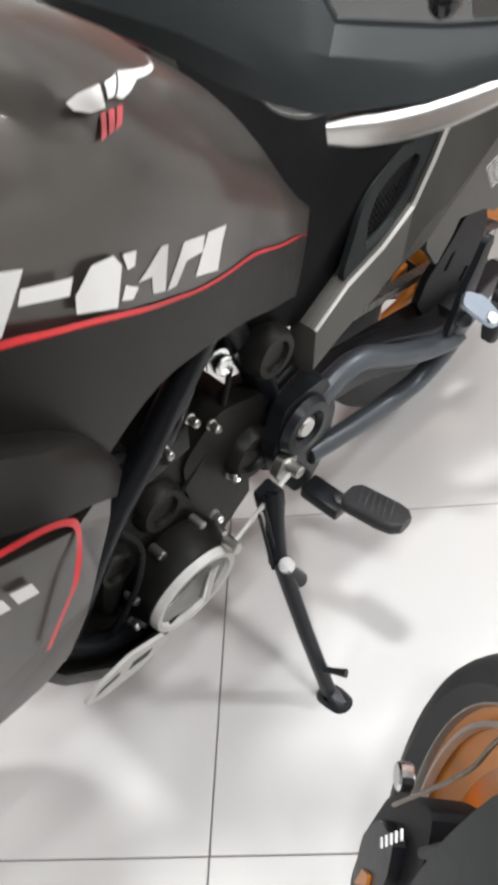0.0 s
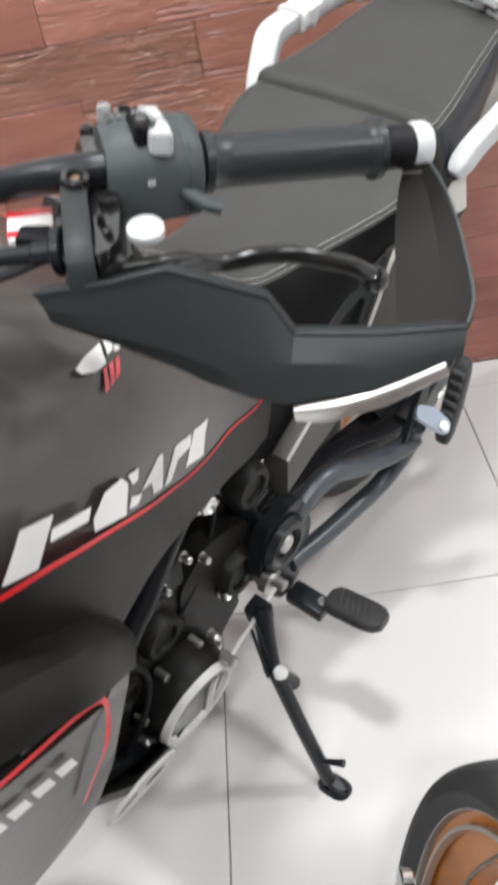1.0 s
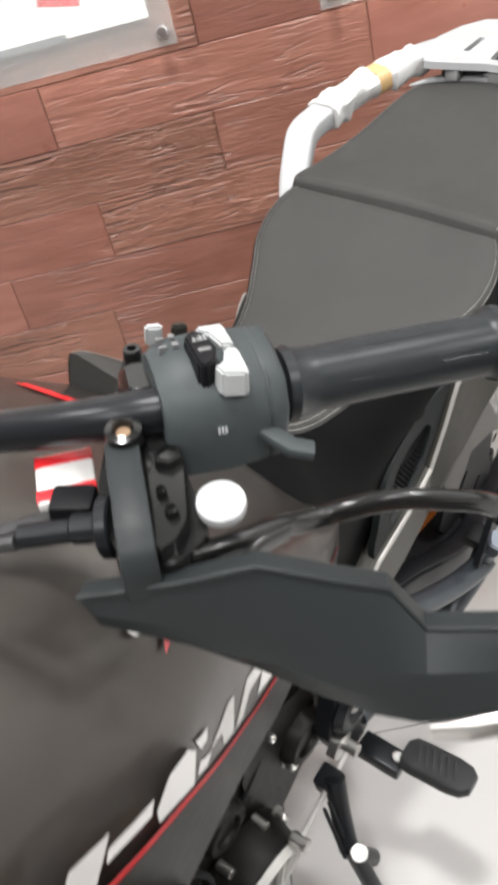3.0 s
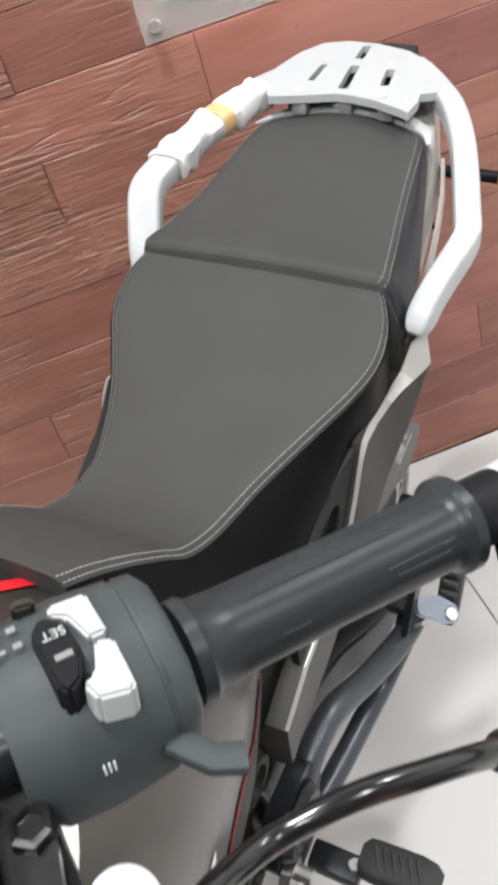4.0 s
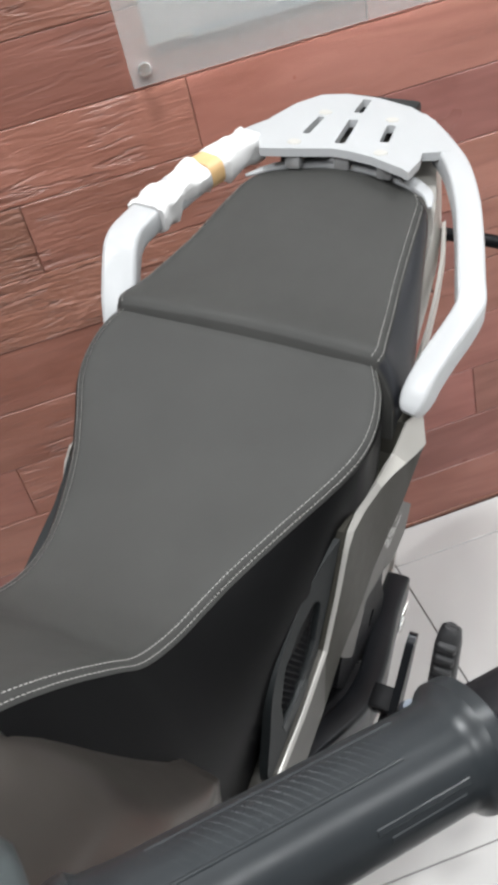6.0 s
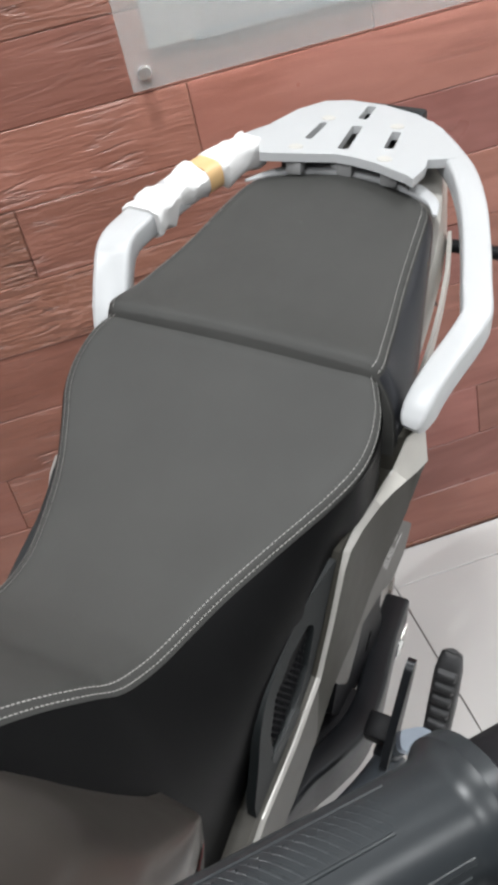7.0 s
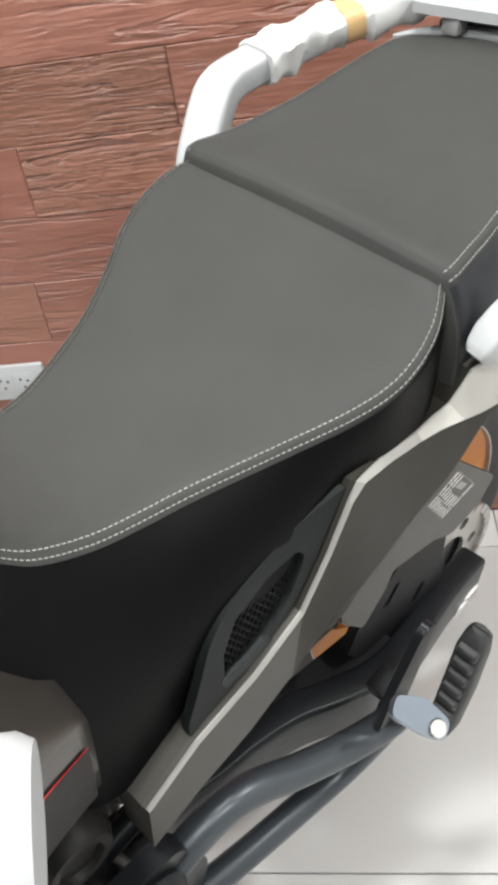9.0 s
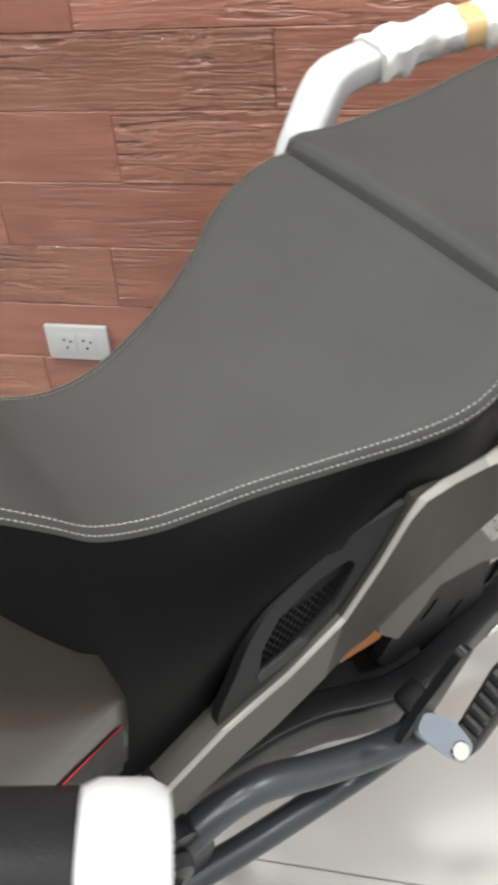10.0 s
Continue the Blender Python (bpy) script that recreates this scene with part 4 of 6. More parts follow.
    for s in (1, -1):
        # inner dark side below the tank edge
        bm = bmesh.new()
        side_plate(bm, [(0.66, 0.755), (0.70, 0.742), (0.722, 0.715), (0.735, 0.67), (0.80, 0.66), (0.92, 0.70), (0.92, 0.80), (0.76, 0.80)], 0.232, 0.02, s, 0.003)
        part("inner_shroud", bm, BLACK, root)
        # black wing in front of the tank
        bm = bmesh.new()
        rings = []
        for t in np.linspace(0, 1, 9):
            x = 0.728 + 0.22 * t
            zt = lerp(t, [0, 0.06, 0.2, 0.45, 1], [0.742, 0.775, 0.812, 0.856, 0.93])
            zb = lerp(t, [0, 0.06, 0.2, 0.45, 1], [0.728, 0.732, 0.762, 0.805, 0.87])
            y = lerp(t, [0, 0.1, 0.4, 1], [0.262, 0.288, 0.312, 0.318])
            rings.append([Vector((x, s * (y - 0.05), zt - 0.01)), Vector((x, s * (y - 0.012), zt)), Vector((x, s * y, zt - (zt - zb) * 0.3)), Vector((x, s * (y + 0.004), zb)), Vector((x, s * (y - 0.05), zb - 0.004))])
        add_loft(bm, rings)
        part("wing_panel", bm, COVER, root, "black-brown plastic wing panel", angle=50)
        # painted radiator shroud with its own pinstripe

        def shroud_y(x, z):
            return 0.302 - 0.55 * max(0.0, 0.80 - x) - 0.20 * max(0.0, 0.70 - z) + 0.10 * min(0.12, max(0.0, x - 0.80))
        bm = bmesh.new()
        out = [(0.742, 0.735), (0.752, 0.70), (0.790, 0.615), (0.818, 0.560), (0.850, 0.548), (0.92, 0.57), (0.97, 0.64), (0.97, 0.84), (0.90, 0.80), (0.80, 0.755)]
        tmp_o = round_outline(out, 0.008)
        add_plate(bm, tmp_o, (), lambda u, v, d: Vector((u, s * (shroud_y(u, v) - d), v)), 0.012, 0.0025)
        shroud = part("radiator_shroud", bm, ANTHRACITE, root, "anthracite radiator shroud with a red outline")
        bm = bmesh.new()
        line = smooth_path([(0.93, 0, 0.822), (0.86, 0, 0.797), (0.829, 0, 0.786), (0.808, 0, 0.774), (0.799, 0, 0.760), (0.800, 0, 0.739), (0.810, 0, 0.705), (0.828, 0, 0.661), (0.842, 0, 0.625)], 4)
        rows = []
        for i, p in enumerate(line):
            d = (line[min(i + 1, len(line) - 1)] - line[max(i - 1, 0)]).normalized()
            row = []
            for q in (-1, 1):
                x, z = p.x - d.z * q * 0.0032, p.z + d.x * q * 0.0032
                row.append(bm.verts.new((x, s * (shroud_y(x, z) + 0.0014), z)))
            rows.append(row)
        for a, b in zip(rows, rows[1:]):
            bm.faces.new((a[0], a[1], b[1], b[0]))
        part("pinstripe", bm, RED, shroud, "red pinstripe")
        for k in range(4):
            bm = bmesh.new()
            x, z = 0.842 + k * 0.024, 0.728 + k * 0.010
            surface_patch(bm, [(x, z), (x + 0.018, z + 0.008), (x + 0.022, z + 0.026), (x + 0.004, z + 0.017)] if s > 0 else [(x, z), (x + 0.018, z + 0.008), (x + 0.022, z + 0.026), (x + 0.004, z + 0.017)],
                          surf=(lambda u, v: shroud_y(u, v) + 0.0004))
            if s < 0:
                for v in bm.verts:
                    v.co.y = -v.co.y
            part("decal_bar", bm, DECAL, shroud, "white slanted bar")

    # -- frame, engine, skid plate --
    for s in (1, -1):
        bm = bmesh.new()
        add_tube(bm, [(0.86, s * 0.05, 0.93), (0.72, s * 0.115, 0.80), (0.60, s * 0.105, 0.72), (0.47, s * 0.100, 0.66), (0.40, s * 0.115, 0.52), (0.37, s * 0.125, 0.40), (0.38, s * 0.12, 0.33)], 0.020, 14)
        part("frame_rail", bm, DARK_METAL, root)
        bm = bmesh.new()
        add_tube(bm, [(0.49, s * 0.136, 0.680), (0.520, s * 0.140, 0.647), (0.564, s * 0.140, 0.594), (0.606, s * 0.140, 0.541), (0.653, s * 0.140, 0.490), (0.70, s * 0.145, 0.435), (0.75, s * 0.15, 0.36)], 0.0165, 14)
        part("frame_rail", bm, DARK_METAL, root)
        bm = bmesh.new()
        add_tube(bm, [(0.80, s * 0.08, 0.80), (0.815, s * 0.11, 0.60), (0.80, s * 0.15, 0.45), (0.76, s * 0.155, 0.34), (0.66, s * 0.14, 0.235), (0.50, s * 0.13, 0.22)], 0.015, 12)
        part("frame_rail", bm, DARK_METAL, root)
        bm = bmesh.new()
        add_tube(bm, [(0.44, s * 0.115, 0.56), (0.33, s * 0.12, 0.60), (0.20, s * 0.12, 0.67), (0.0, s * 0.12, 0.76), (-0.25, s * 0.10, 0.85)], 0.014, 12)
        part("subframe_rail", bm, DARK_METAL, root)
        bm = bmesh.new()
        add_tube(bm, [(0.40, s * 0.125, 0.47), (0.30, s * 0.125, 0.50), (0.20, s * 0.122, 0.545), (0.05, s * 0.12, 0.61), (-0.10, s * 0.115, 0.72)], 0.012, 12)
        part("subframe_rail", bm, DARK_METAL, root)
    bm = bmesh.new()
    rings = []
    for y, g in ((-0.135, 0.85), (-0.10, 1.0), (0.10, 1.0), (0.135, 0.85)):
        c = Vector((0.555, 0, 0.385))
        rings.append([Vector((c.x + (x - c.x) * g, y, c.z + (z - c.z) * g)) for x, z in ((0.40, 0.30), (0.50, 0.225), (0.66, 0.225), (0.715, 0.30), (0.70, 0.42), (0.64, 0.50), (0.50, 0.515), (0.41, 0.47))])
    add_loft(bm, rings)
    engine = part("crankcase", bm, ENGINE, root, "graphite painted engine crankcase")
    bm = bmesh.new()
    for k in range(9):
        t = k / 8
        add_box(bm, (0.60 + 0.085 * t, 0, 0.50 + 0.14 * t), (0.02 if k % 2 else 0.014, 0.21 if k % 2 else 0.235, 0.17 - 0.03 * t), (0, 31, 0), bevel=0.003)
    part("cylinder", bm, ENGINE, engine)
    bm = bmesh.new()
    add_box(bm, (0.70, 0, 0.66), (0.12, 0.24, 0.17), (0, 31, 0), bevel=0.015)
    part("cylinder_head", bm, ENGINE, engine)
    bm = bmesh.new()
    add_box(bm, (0.80, 0, 0.66), (0.05, 0.36, 0.30), (0, 18, 0), bevel=0.008)
    part("radiator", bm, BLACK, root)
    for s, cx, cz, r in ((1, 0.582, 0.305, 0.066), (-1, 0.57, 0.34, 0.09)):
        bm = bmesh.new()
        add_lathe(bm, [(1e-5, 0), (r + 0.012, 0), (r + 0.016, 0.012), (r + 0.006, 0.050), (r - 0.004, 0.054), (r - 0.012, 0.050), (1e-5, 0.046)], (cx, s * 0.130, cz), (0.03, s, -0.13), 40)
        cover = part("engine_cover", bm, ENGINE, engine, "round graphite engine cover with a bright ring")
        bm = bmesh.new()
        add_lathe(bm, [(r - 0.008, 0.052), (r - 0.0065, 0.062), (r + 0.002, 0.063), (r + 0.005, 0.052)], (cx, s * 0.130, cz), (0.03, s, -0.13), 40, closed=True)
        part("ring", bm, RING_WHITE, cover, "pale silver ring")
        bm = bmesh.new()
        add_lathe(bm, [(1e-5, 0.051), (r - 0.030, 0.053), (r - 0.026, 0.0555), (r - 0.007, 0.0545)], (cx, s * 0.130, cz), (0.03, s, -0.13), 40)
        part("inner_disc", bm, SMOKED, cover, "smoked grey disc")
        for k in range(7):
            a = 2 * math.pi * k / 7 + 0.3
            bm = bmesh.new()
            p = Vector((cx + (r + 0.013) * math.cos(a), s * 0.142, cz + (r + 0.013) * math.sin(a)))
            add_cyl(bm, p, p + Vector((0, s * 0.022, 0)), 0.0065, 10)
            part("bolt", bm, ALLOY, cover)
    for cx, cz, r, d in ((0.439, 0.416, 0.040, 0.046), (0.593, 0.441, 0.036, 0.040), (0.67, 0.40, 0.030, 0.04), (0.403, 0.564, 0.036, 0.042), (0.69, 0.47, 0.028, 0.03)):
        bm = bmesh.new()
        add_lathe(bm, [(1e-5, 0), (r, 0), (r, d * 0.75), (r - 0.006, d), (r * 0.6, d), (r * 0.55, d - 0.006), (1e-5, d - 0.006)], (cx, 0.112, cz), (0, 1, 0), 28)
        part("engine_boss", bm, ENGINE, engine)
    for p, r in (((0.479, 0.128, 0.592), 0.013), ((0.503, 0.140, 0.515), 0.0055), ((0.535, 0.138, 0.548), 0.0055), ((0.578, 0.14, 0.53), 0.0055), ((0.470, 0.142, 0.40), 0.0075), ((0.52, 0.160, 0.375), 0.0055), ((0.655, 0.14, 0.255), 0.007)):
        bm = bmesh.new()
        add_lathe(bm, [(1e-5, 0), (r * 1.3, 0), (r * 1.3, 0.003), (r, 0.004), (r, 0.014), (r * 0.8, 0.016), (r * 0.5, 0.012), (1e-5, 0.012)], p, (0.1, 1, 0.1), 12)
        part("bolt", bm, CHROME if r > 0.01 else ALLOY, engine, "steel bolt", angle=25)
    bm = bmesh.new()
    side_plate(bm, round_outline([(0.405, 0.50), (0.40, 0.42), (0.43, 0.355), (0.50, 0.345), (0.545, 0.41), (0.55, 0.48), (0.49, 0.525)], 0.02), 0.140, 0.03, 1, 0.004)
    part("sprocket_cover", bm, ENGINE, engine, "graphite sprocket cover")
    for pts, r, mat in (([(0.50, 0.105, 0.55), (0.56, 0.118, 0.50), (0.63, 0.118, 0.54), (0.70, 0.11, 0.58)], 0.007, RUBBER),
                        ([(0.45, 0.10, 0.64), (0.455, 0.125, 0.56), (0.50, 0.135, 0.48), (0.56, 0.14, 0.43)], 0.004, BLACK),
                        ([(0.66, 0.15, 0.47), (0.64, 0.16, 0.42), (0.66, 0.165, 0.36), (0.70, 0.16, 0.30)], 0.0045, BLACK)):
        bm = bmesh.new()
        add_tube(bm, pts, r, 8)
        part("hose", bm, mat, root, "black rubber hose")
    # airbox and black plastic between seat and frame
    bm = bmesh.new()
    rings = []
    for y, g in ((-0.075, 0.9), (-0.06, 1.0), (0.06, 1.0), (0.075, 0.9)):
        c = Vector((0.40, 0, 0.63))
        rings.append([Vector((c.x + (x - c.x) * g, y, c.z + (z - c.z) * g)) for x, z in ((0.26, 0.53), (0.42, 0.505), (0.52, 0.56), (0.60, 0.70), (0.58, 0.80), (0.40, 0.78), (0.25, 0.68))])
    add_loft(bm, rings)
    part("airbox", bm, BLACK, root)
    bm = bmesh.new()
    add_loft(bm, [[(0.12, 0.09, 0.60), (0.12, 0.10, 0.74), (0.12, -0.10, 0.74), (0.12, -0.09, 0.60)], [(-0.02, 0.10, 0.63), (-0.02, 0.11, 0.77), (-0.02, -0.11, 0.77), (-0.02, -0.10, 0.63)],
                  [(-0.2, 0.09, 0.72), (-0.2, 0.10, 0.82), (-0.2, -0.10, 0.82), (-0.2, -0.09, 0.72)], [(-0.38, 0.06, 0.82), (-0.38, 0.06, 0.88), (-0.38, -0.06, 0.88), (-0.38, -0.06, 0.82)]])
    part("inner_fender", bm, BLACK, root)
    # skid plate
    bm = bmesh.new()
    rings = []
    for x, lo, w in ((0.86, 0.40, 0.10), (0.83, 0.345, 0.14), (0.78, 0.275, 0.165), (0.72, 0.225, 0.175), (0.62, 0.20, 0.17), (0.52, 0.195, 0.15)):
        up = lo + 0.055
        rings.append([(x, w + 0.012, up), (x, w, lo + 0.012), (x, w - 0.03, lo), (x, -w + 0.03, lo), (x, -w, lo + 0.012), (x, -w - 0.012, up), (x, -w - 0.006, up), (x, -w + 0.006, lo + 0.016), (x, -w + 0.034, lo + 0.006),
                      (x, w - 0.034, lo + 0.006), (x, w - 0.006, lo + 0.016), (x, w + 0.006, up)])
    add_loft(bm, rings)
    skid = part("skid_plate", bm, ENGINE, root, "dark engine skid plate")
    for s in (1, -1):
        bm = bmesh.new()
        outl = round_outline([(0.785, 0.300), (0.765, 0.325), (0.715, 0.338), (0.655, 0.300), (0.645, 0.262), (0.69, 0.245), (0.755, 0.262)], 0.012)
        h1 = round_outline([(0.770, 0.290), (0.760, 0.309), (0.728, 0.312), (0.728, 0.294)], 0.006)
        h2 = round_outline([(0.716, 0.280), (0.708, 0.304), (0.672, 0.290), (0.680, 0.268)], 0.006)
        add_plate(bm, outl, [h1, h2], lambda u, v, d: Vector((u, s * (0.196 + (v - 0.25) * 0.22 - d), v)), 0.005, 0.001)
        part("side_plate", bm, RING_WHITE, skid, "pale alloy side plate with slots")
        # added black sheets close the slots so that they read dark
        for hole in (h1, h2):
            bm = bmesh.new()
            c0 = Vector((sum(q[0] for q in hole) / len(hole), sum(q[1] for q in hole) / len(hole)))
            add_plate(bm, [tuple(c0 + (Vector(q) - c0) * 1.04) for q in hole], (), lambda u, v, d: Vector((u, s * (0.1950 + (v - 0.25) * 0.22 - d), v)), 0.003)
            part("slot_backing", bm, BLACK, skid)

    # -- swing arm, chain, wheels --
    for s in (1, -1):
        bm = bmesh.new()
        path = smooth_path([(0.376, s * 0.108, 0.425), (0.245, s * 0.116, 0.392), (0.185, s * 0.117, 0.381), (0.124, s * 0.126, 0.371), (0.072, s * 0.144, 0.362), (0.021, s * 0.156, 0.353), (-0.046, s * 0.153, 0.343), (-0.14, s * 0.138, 0.336), (-0.214, s * 0.132, 0.330)], 5)
        add_sweep(bm, path, rounded(0.036, 0.070, 0.006, 3))
        arm = part("swing_arm", bm, DARK_METAL, root, "black box-section swing arm")
        bm = bmesh.new()
        add_cyl(bm, (-0.170, s * 0.10, 0.310), (-0.170, s * 0.158, 0.310), 0.015, 6)
        part("axle_nut", bm, CHROME, arm, "bright axle nut", angle=20)
        bm = bmesh.new()
        add_box(bm, (-0.196, s * 0.1515, 0.310), (0.030, 0.006, 0.022), (0, 8, 0), bevel=0.002)
        part("chain_adjuster", bm, ALLOY, arm)
    # added black sheet for the shade inside the bow of the arm
    bm = bmesh.new()
    rings = []
    for x, y, z in ((0.24, 0.112, 0.424), (0.185, 0.113, 0.413), (0.124, 0.121, 0.403), (0.072, 0.138, 0.394), (0.021, 0.149, 0.385), (-0.03, 0.148, 0.378)):
        rings.append([Vector((x, 0.100, z + 0.004)), Vector((x, y, z)), Vector((x, y, z - 0.008)), Vector((x, 0.100, z - 0.004))])
    add_loft(bm, rings)
    part("arm_shade_sheet", bm, BLACK, root, "black sheet for the dark top and inside of the arm")
    wheel("rear_wheel", root, -0.200, 0.306, 0.304, 0.204, 0.108, False, 1.2)
    wheel("front_wheel", root, 1.23, 0.329, 0.329, 0.242, 0.112, True)
    bm = bmesh.new()
    n = 40
    teeth = []
    for k in range(n * 2):
        a = 2 * math.pi * k / (n * 2)
        r = 0.098 if k % 2 else 0.088
        teeth.append((-0.212 + r * math.cos(a), 0.312 + r * math.sin(a)))
    hole = [[(-0.212 + 0.045 * math.cos(a), 0.312 + 0.045 * math.sin(a)) for a in np.linspace(0, 2 * math.pi, 25)[:-1]]]
    for k in range(6):
        a0 = 2 * math.pi * k / 6
        hole.append([(-0.212 + 0.066 * math.cos(a0) + 0.010 * math.cos(b), 0.312 + 0.066 * math.sin(a0) + 0.010 * math.sin(b)) for b in np.linspace(0, 2 * math.pi, 11)[:-1]])
    side_plate(bm, teeth, 0.096, 0.006, 1, 0, hole)
    part("sprocket", bm, ALLOY, root, "drilled silver rear sprocket")
    bm = bmesh.new()
    add_cyl(bm, (-0.212, 0.070, 0.312), (-0.212, 0.086, 0.312), 0.105, 40)
    part("sprocket_carrier", bm, DARK_METAL, root)
    bm = bmesh.new()
    links = []
    for k in range(54):
        t = k / 53
        links.append(Vector((0.42 - 0.632 * t, 0.094, 0.486 - 0.080 * t)))
    for k in range(14):
        a = math.pi / 2 + math.pi * k / 13
        links.append(Vector((-0.212 + 0.094 * math.cos(a), 0.094, 0.312 + 0.094 * math.sin(a))))
    for k in range(54):
        t = k / 53
        links.append(Vector((-0.212 + 0.632 * t, 0.094, 0.218 + 0.17 * t)))
    for a, b in zip(links, links[1:]):
        d = b - a
        add_box(bm, (a + b) / 2, (d.length * 0.82, 0.016, 0.013), (0, -math.degrees(math.atan2(d.z, d.x)), 0), bevel=0)
    part("chain", bm, ALLOY, root, "steel drive chain", kind="stuff")
    bm = bmesh.new()
    guard = round_outline([(0.102, 0.600), (0.095, 0.560), (0.057, 0.513), (0.026, 0.552), (0.017, 0.573), (-0.054, 0.556), (-0.089, 0.535), (-0.137, 0.544), (-0.158, 0.575), (-0.080, 0.652), (-0.055, 0.676), (-0.02, 0.70), (0.04, 0.67), (0.075, 0.63)], 0.006)
    side_plate(bm, guard, 0.154, 0.010, 1, 0.002, [])
    chain_guard = part("chain_guard", bm, GUARD_GREY, root, "mid grey chain guard with a small warning label")
    corner = [Vector(q) for q in ((-0.022, 0.1546, 0.636), (-0.069, 0.1546, 0.651), (-0.113, 0.1546, 0.597), (-0.058, 0.1546, 0.587))]

    def on_label(p, q):
        return (corner[0] * (1 - p) + corner[1] * p) * (1 - q) + (corner[3] * (1 - p) + corner[2] * p) * q
    for k in range(8):
        q = 0.06 + 0.125 * k
        for p0, p1 in ((0.03, 0.30), (0.34, 0.60), (0.64, 0.97)) if k in (0, 1, 2, 7) else ((0.03, 0.22), (0.26, 0.55)):
            bm = bmesh.new()
            bm.faces.new([bm.verts.new(on_label(*v)) for v in ((p0, q - 0.024), (p1, q - 0.024), (p1, q + 0.024), (p0, q + 0.024))])
            part("label_line", bm, DECAL, chain_guard, "pale line of small print")
    for v in (((0, 0), (1, 0), (1, 0.02), (0, 0.02)), ((0, 0.98), (1, 0.98), (1, 1), (0, 1)), ((0, 0), (0.014, 0), (0.014, 1), (0, 1)), ((0.986, 0), (1, 0), (1, 1), (0.986, 1)), ((0.68, 0.42), (0.86, 0.40), (0.90, 0.72), (0.72, 0.70))):
        bm = bmesh.new()
        bm.faces.new([bm.verts.new(on_label(*p)) for p in v])
        part("label_line", bm, THREAD, chain_guard, "thin printed frame")
    bm = bmesh.new()
    side_plate(bm, round_outline([(0.045, 0.42), (0.030, 0.46), (-0.016, 0.500), (-0.045, 0.535), (-0.105, 0.535), (-0.125, 0.49), (-0.126, 0.44), (-0.142, 0.40), (-0.13, 0.355), (0.0, 0.36)], 0.006), 0.132, 0.012, 1, 0.002,
               [[(-0.012, 0.452), (-0.030, 0.478), (-0.040, 0.478), (-0.024, 0.448)], [(-0.072, 0.40), (-0.088, 0.425), (-0.098, 0.42), (-0.084, 0.395)]])
    part("chain_bracket", bm, BLACK, root, "black plastic chain bracket with slits")

    # -- foot pegs, stand and gear lever --
    for s in (1, -1):
        bm = bmesh.new()
        side_plate(bm, round_outline([(0.33, 0.50), (0.30, 0.42), (0.315, 0.335), (0.34, 0.30), (0.372, 0.30), (0.40, 0.34), (0.43, 0.42), (0.41, 0.50)], 0.015), 0.178, 0.022, s, 0.004)
        plate = part("foot_plate", bm, DARK_METAL, root, "black foot peg bracket")
        bm = bmesh.new()
        add_lathe(bm, [(0.022, 0), (0.044, 0), (0.046, 0.006), (0.040, 0.016), (0.028, 0.017), (0.022, 0.010)], (0.376, s * 0.176, 0.446), (0, s, 0), 32, closed=True)
        ring = part("pivot_ring", bm, DARK_METAL, plate)
        bm = bmesh.new()
        add_lathe(bm, [(1e-5, 0.012), (0.013, 0.012), (0.017, 0.008), (0.019, 0)], (0.376, s * 0.178, 0.446), (0, s, 0), 24)
        part("pivot_cap", bm, ALLOY, plate, "silver pivot cap")
        bm = bmesh.new()
        add_box(bm, (0.350, s * 0.214, 0.300), (0.034, 0.066, 0.024), bevel=0.005)
        peg = part("foot_peg", bm, DARK_METAL, root, "rubber-topped foot peg on a steel hinge")
        bm = bmesh.new()
        add_cyl(bm, (0.349, s * 0.237, 0.300), (0.349, s * 0.237, 0.319), 0.0085, 14)
        part("hinge_pin", bm, CHROME, peg, "bright hinge pin")
        bm = bmesh.new()
        add_loft(bm, [[Vector((0.336 + dx + 0.08 * (y - 0.25), s * y, 0.318 + dz + 0.30 * (y - 0.25))) for dx, dz in rounded(0.050 * g, 0.022, 0.008, 3)] for y, g in ((0.240, 0.6), (0.248, 0.95), (0.26, 1.0), (0.312, 1.0), (0.330, 0.86), (0.340, 0.5))])
        part("rubber_pad", bm, RUBBER, peg, "ribbed black rubber pad")
        for k in range(6):
            bm = bmesh.new()
            add_box(bm, (0.338 + 0.001 * k, s * (0.262 + k * 0.0105), 0.3325 + 0.0031 * k), (0.036, 0.004, 0.004), (16 * s, 0, 24 * s), bevel=0.0012, seg=1)
            part("rib", bm, RUBBER, peg)
        # passenger peg and its hanger
        bm = bmesh.new()
        add_tube(bm, [(0.372, s * 0.165, 0.435), (0.33, s * 0.168, 0.455), (0.285, s * 0.171, 0.473), (0.245, s * 0.177, 0.474), (0.19, s * 0.190, 0.450), (0.13, s * 0.204, 0.432), (0.085, s * 0.214, 0.428), (0.068, s * 0.218, 0.436)], 0.0168, 14)
        hang = part("peg_hanger", bm, TUBE_GREY, root, "black bent tube that carries the passenger peg")
        bm = bmesh.new()
        add_tube(bm, [(0.345, s * 0.172, 0.355), (0.27, s * 0.182, 0.353), (0.19, s * 0.190, 0.352), (0.125, s * 0.198, 0.360), (0.085, s * 0.208, 0.395), (0.070, s * 0.214, 0.425)], 0.0155, 14)
        part("lower_tube", bm, TUBE_GREY, hang)
        bm = bmesh.new()
        add_tube(bm, [(0.070, s * 0.212, 0.424), (0.072, s * 0.216, 0.452), (0.076, s * 0.224, 0.468)], [0.0168, 0.0168, 0.014], 14)
        part("peg_boss", bm, TUBE_GREY, hang)
        bm = bmesh.new()
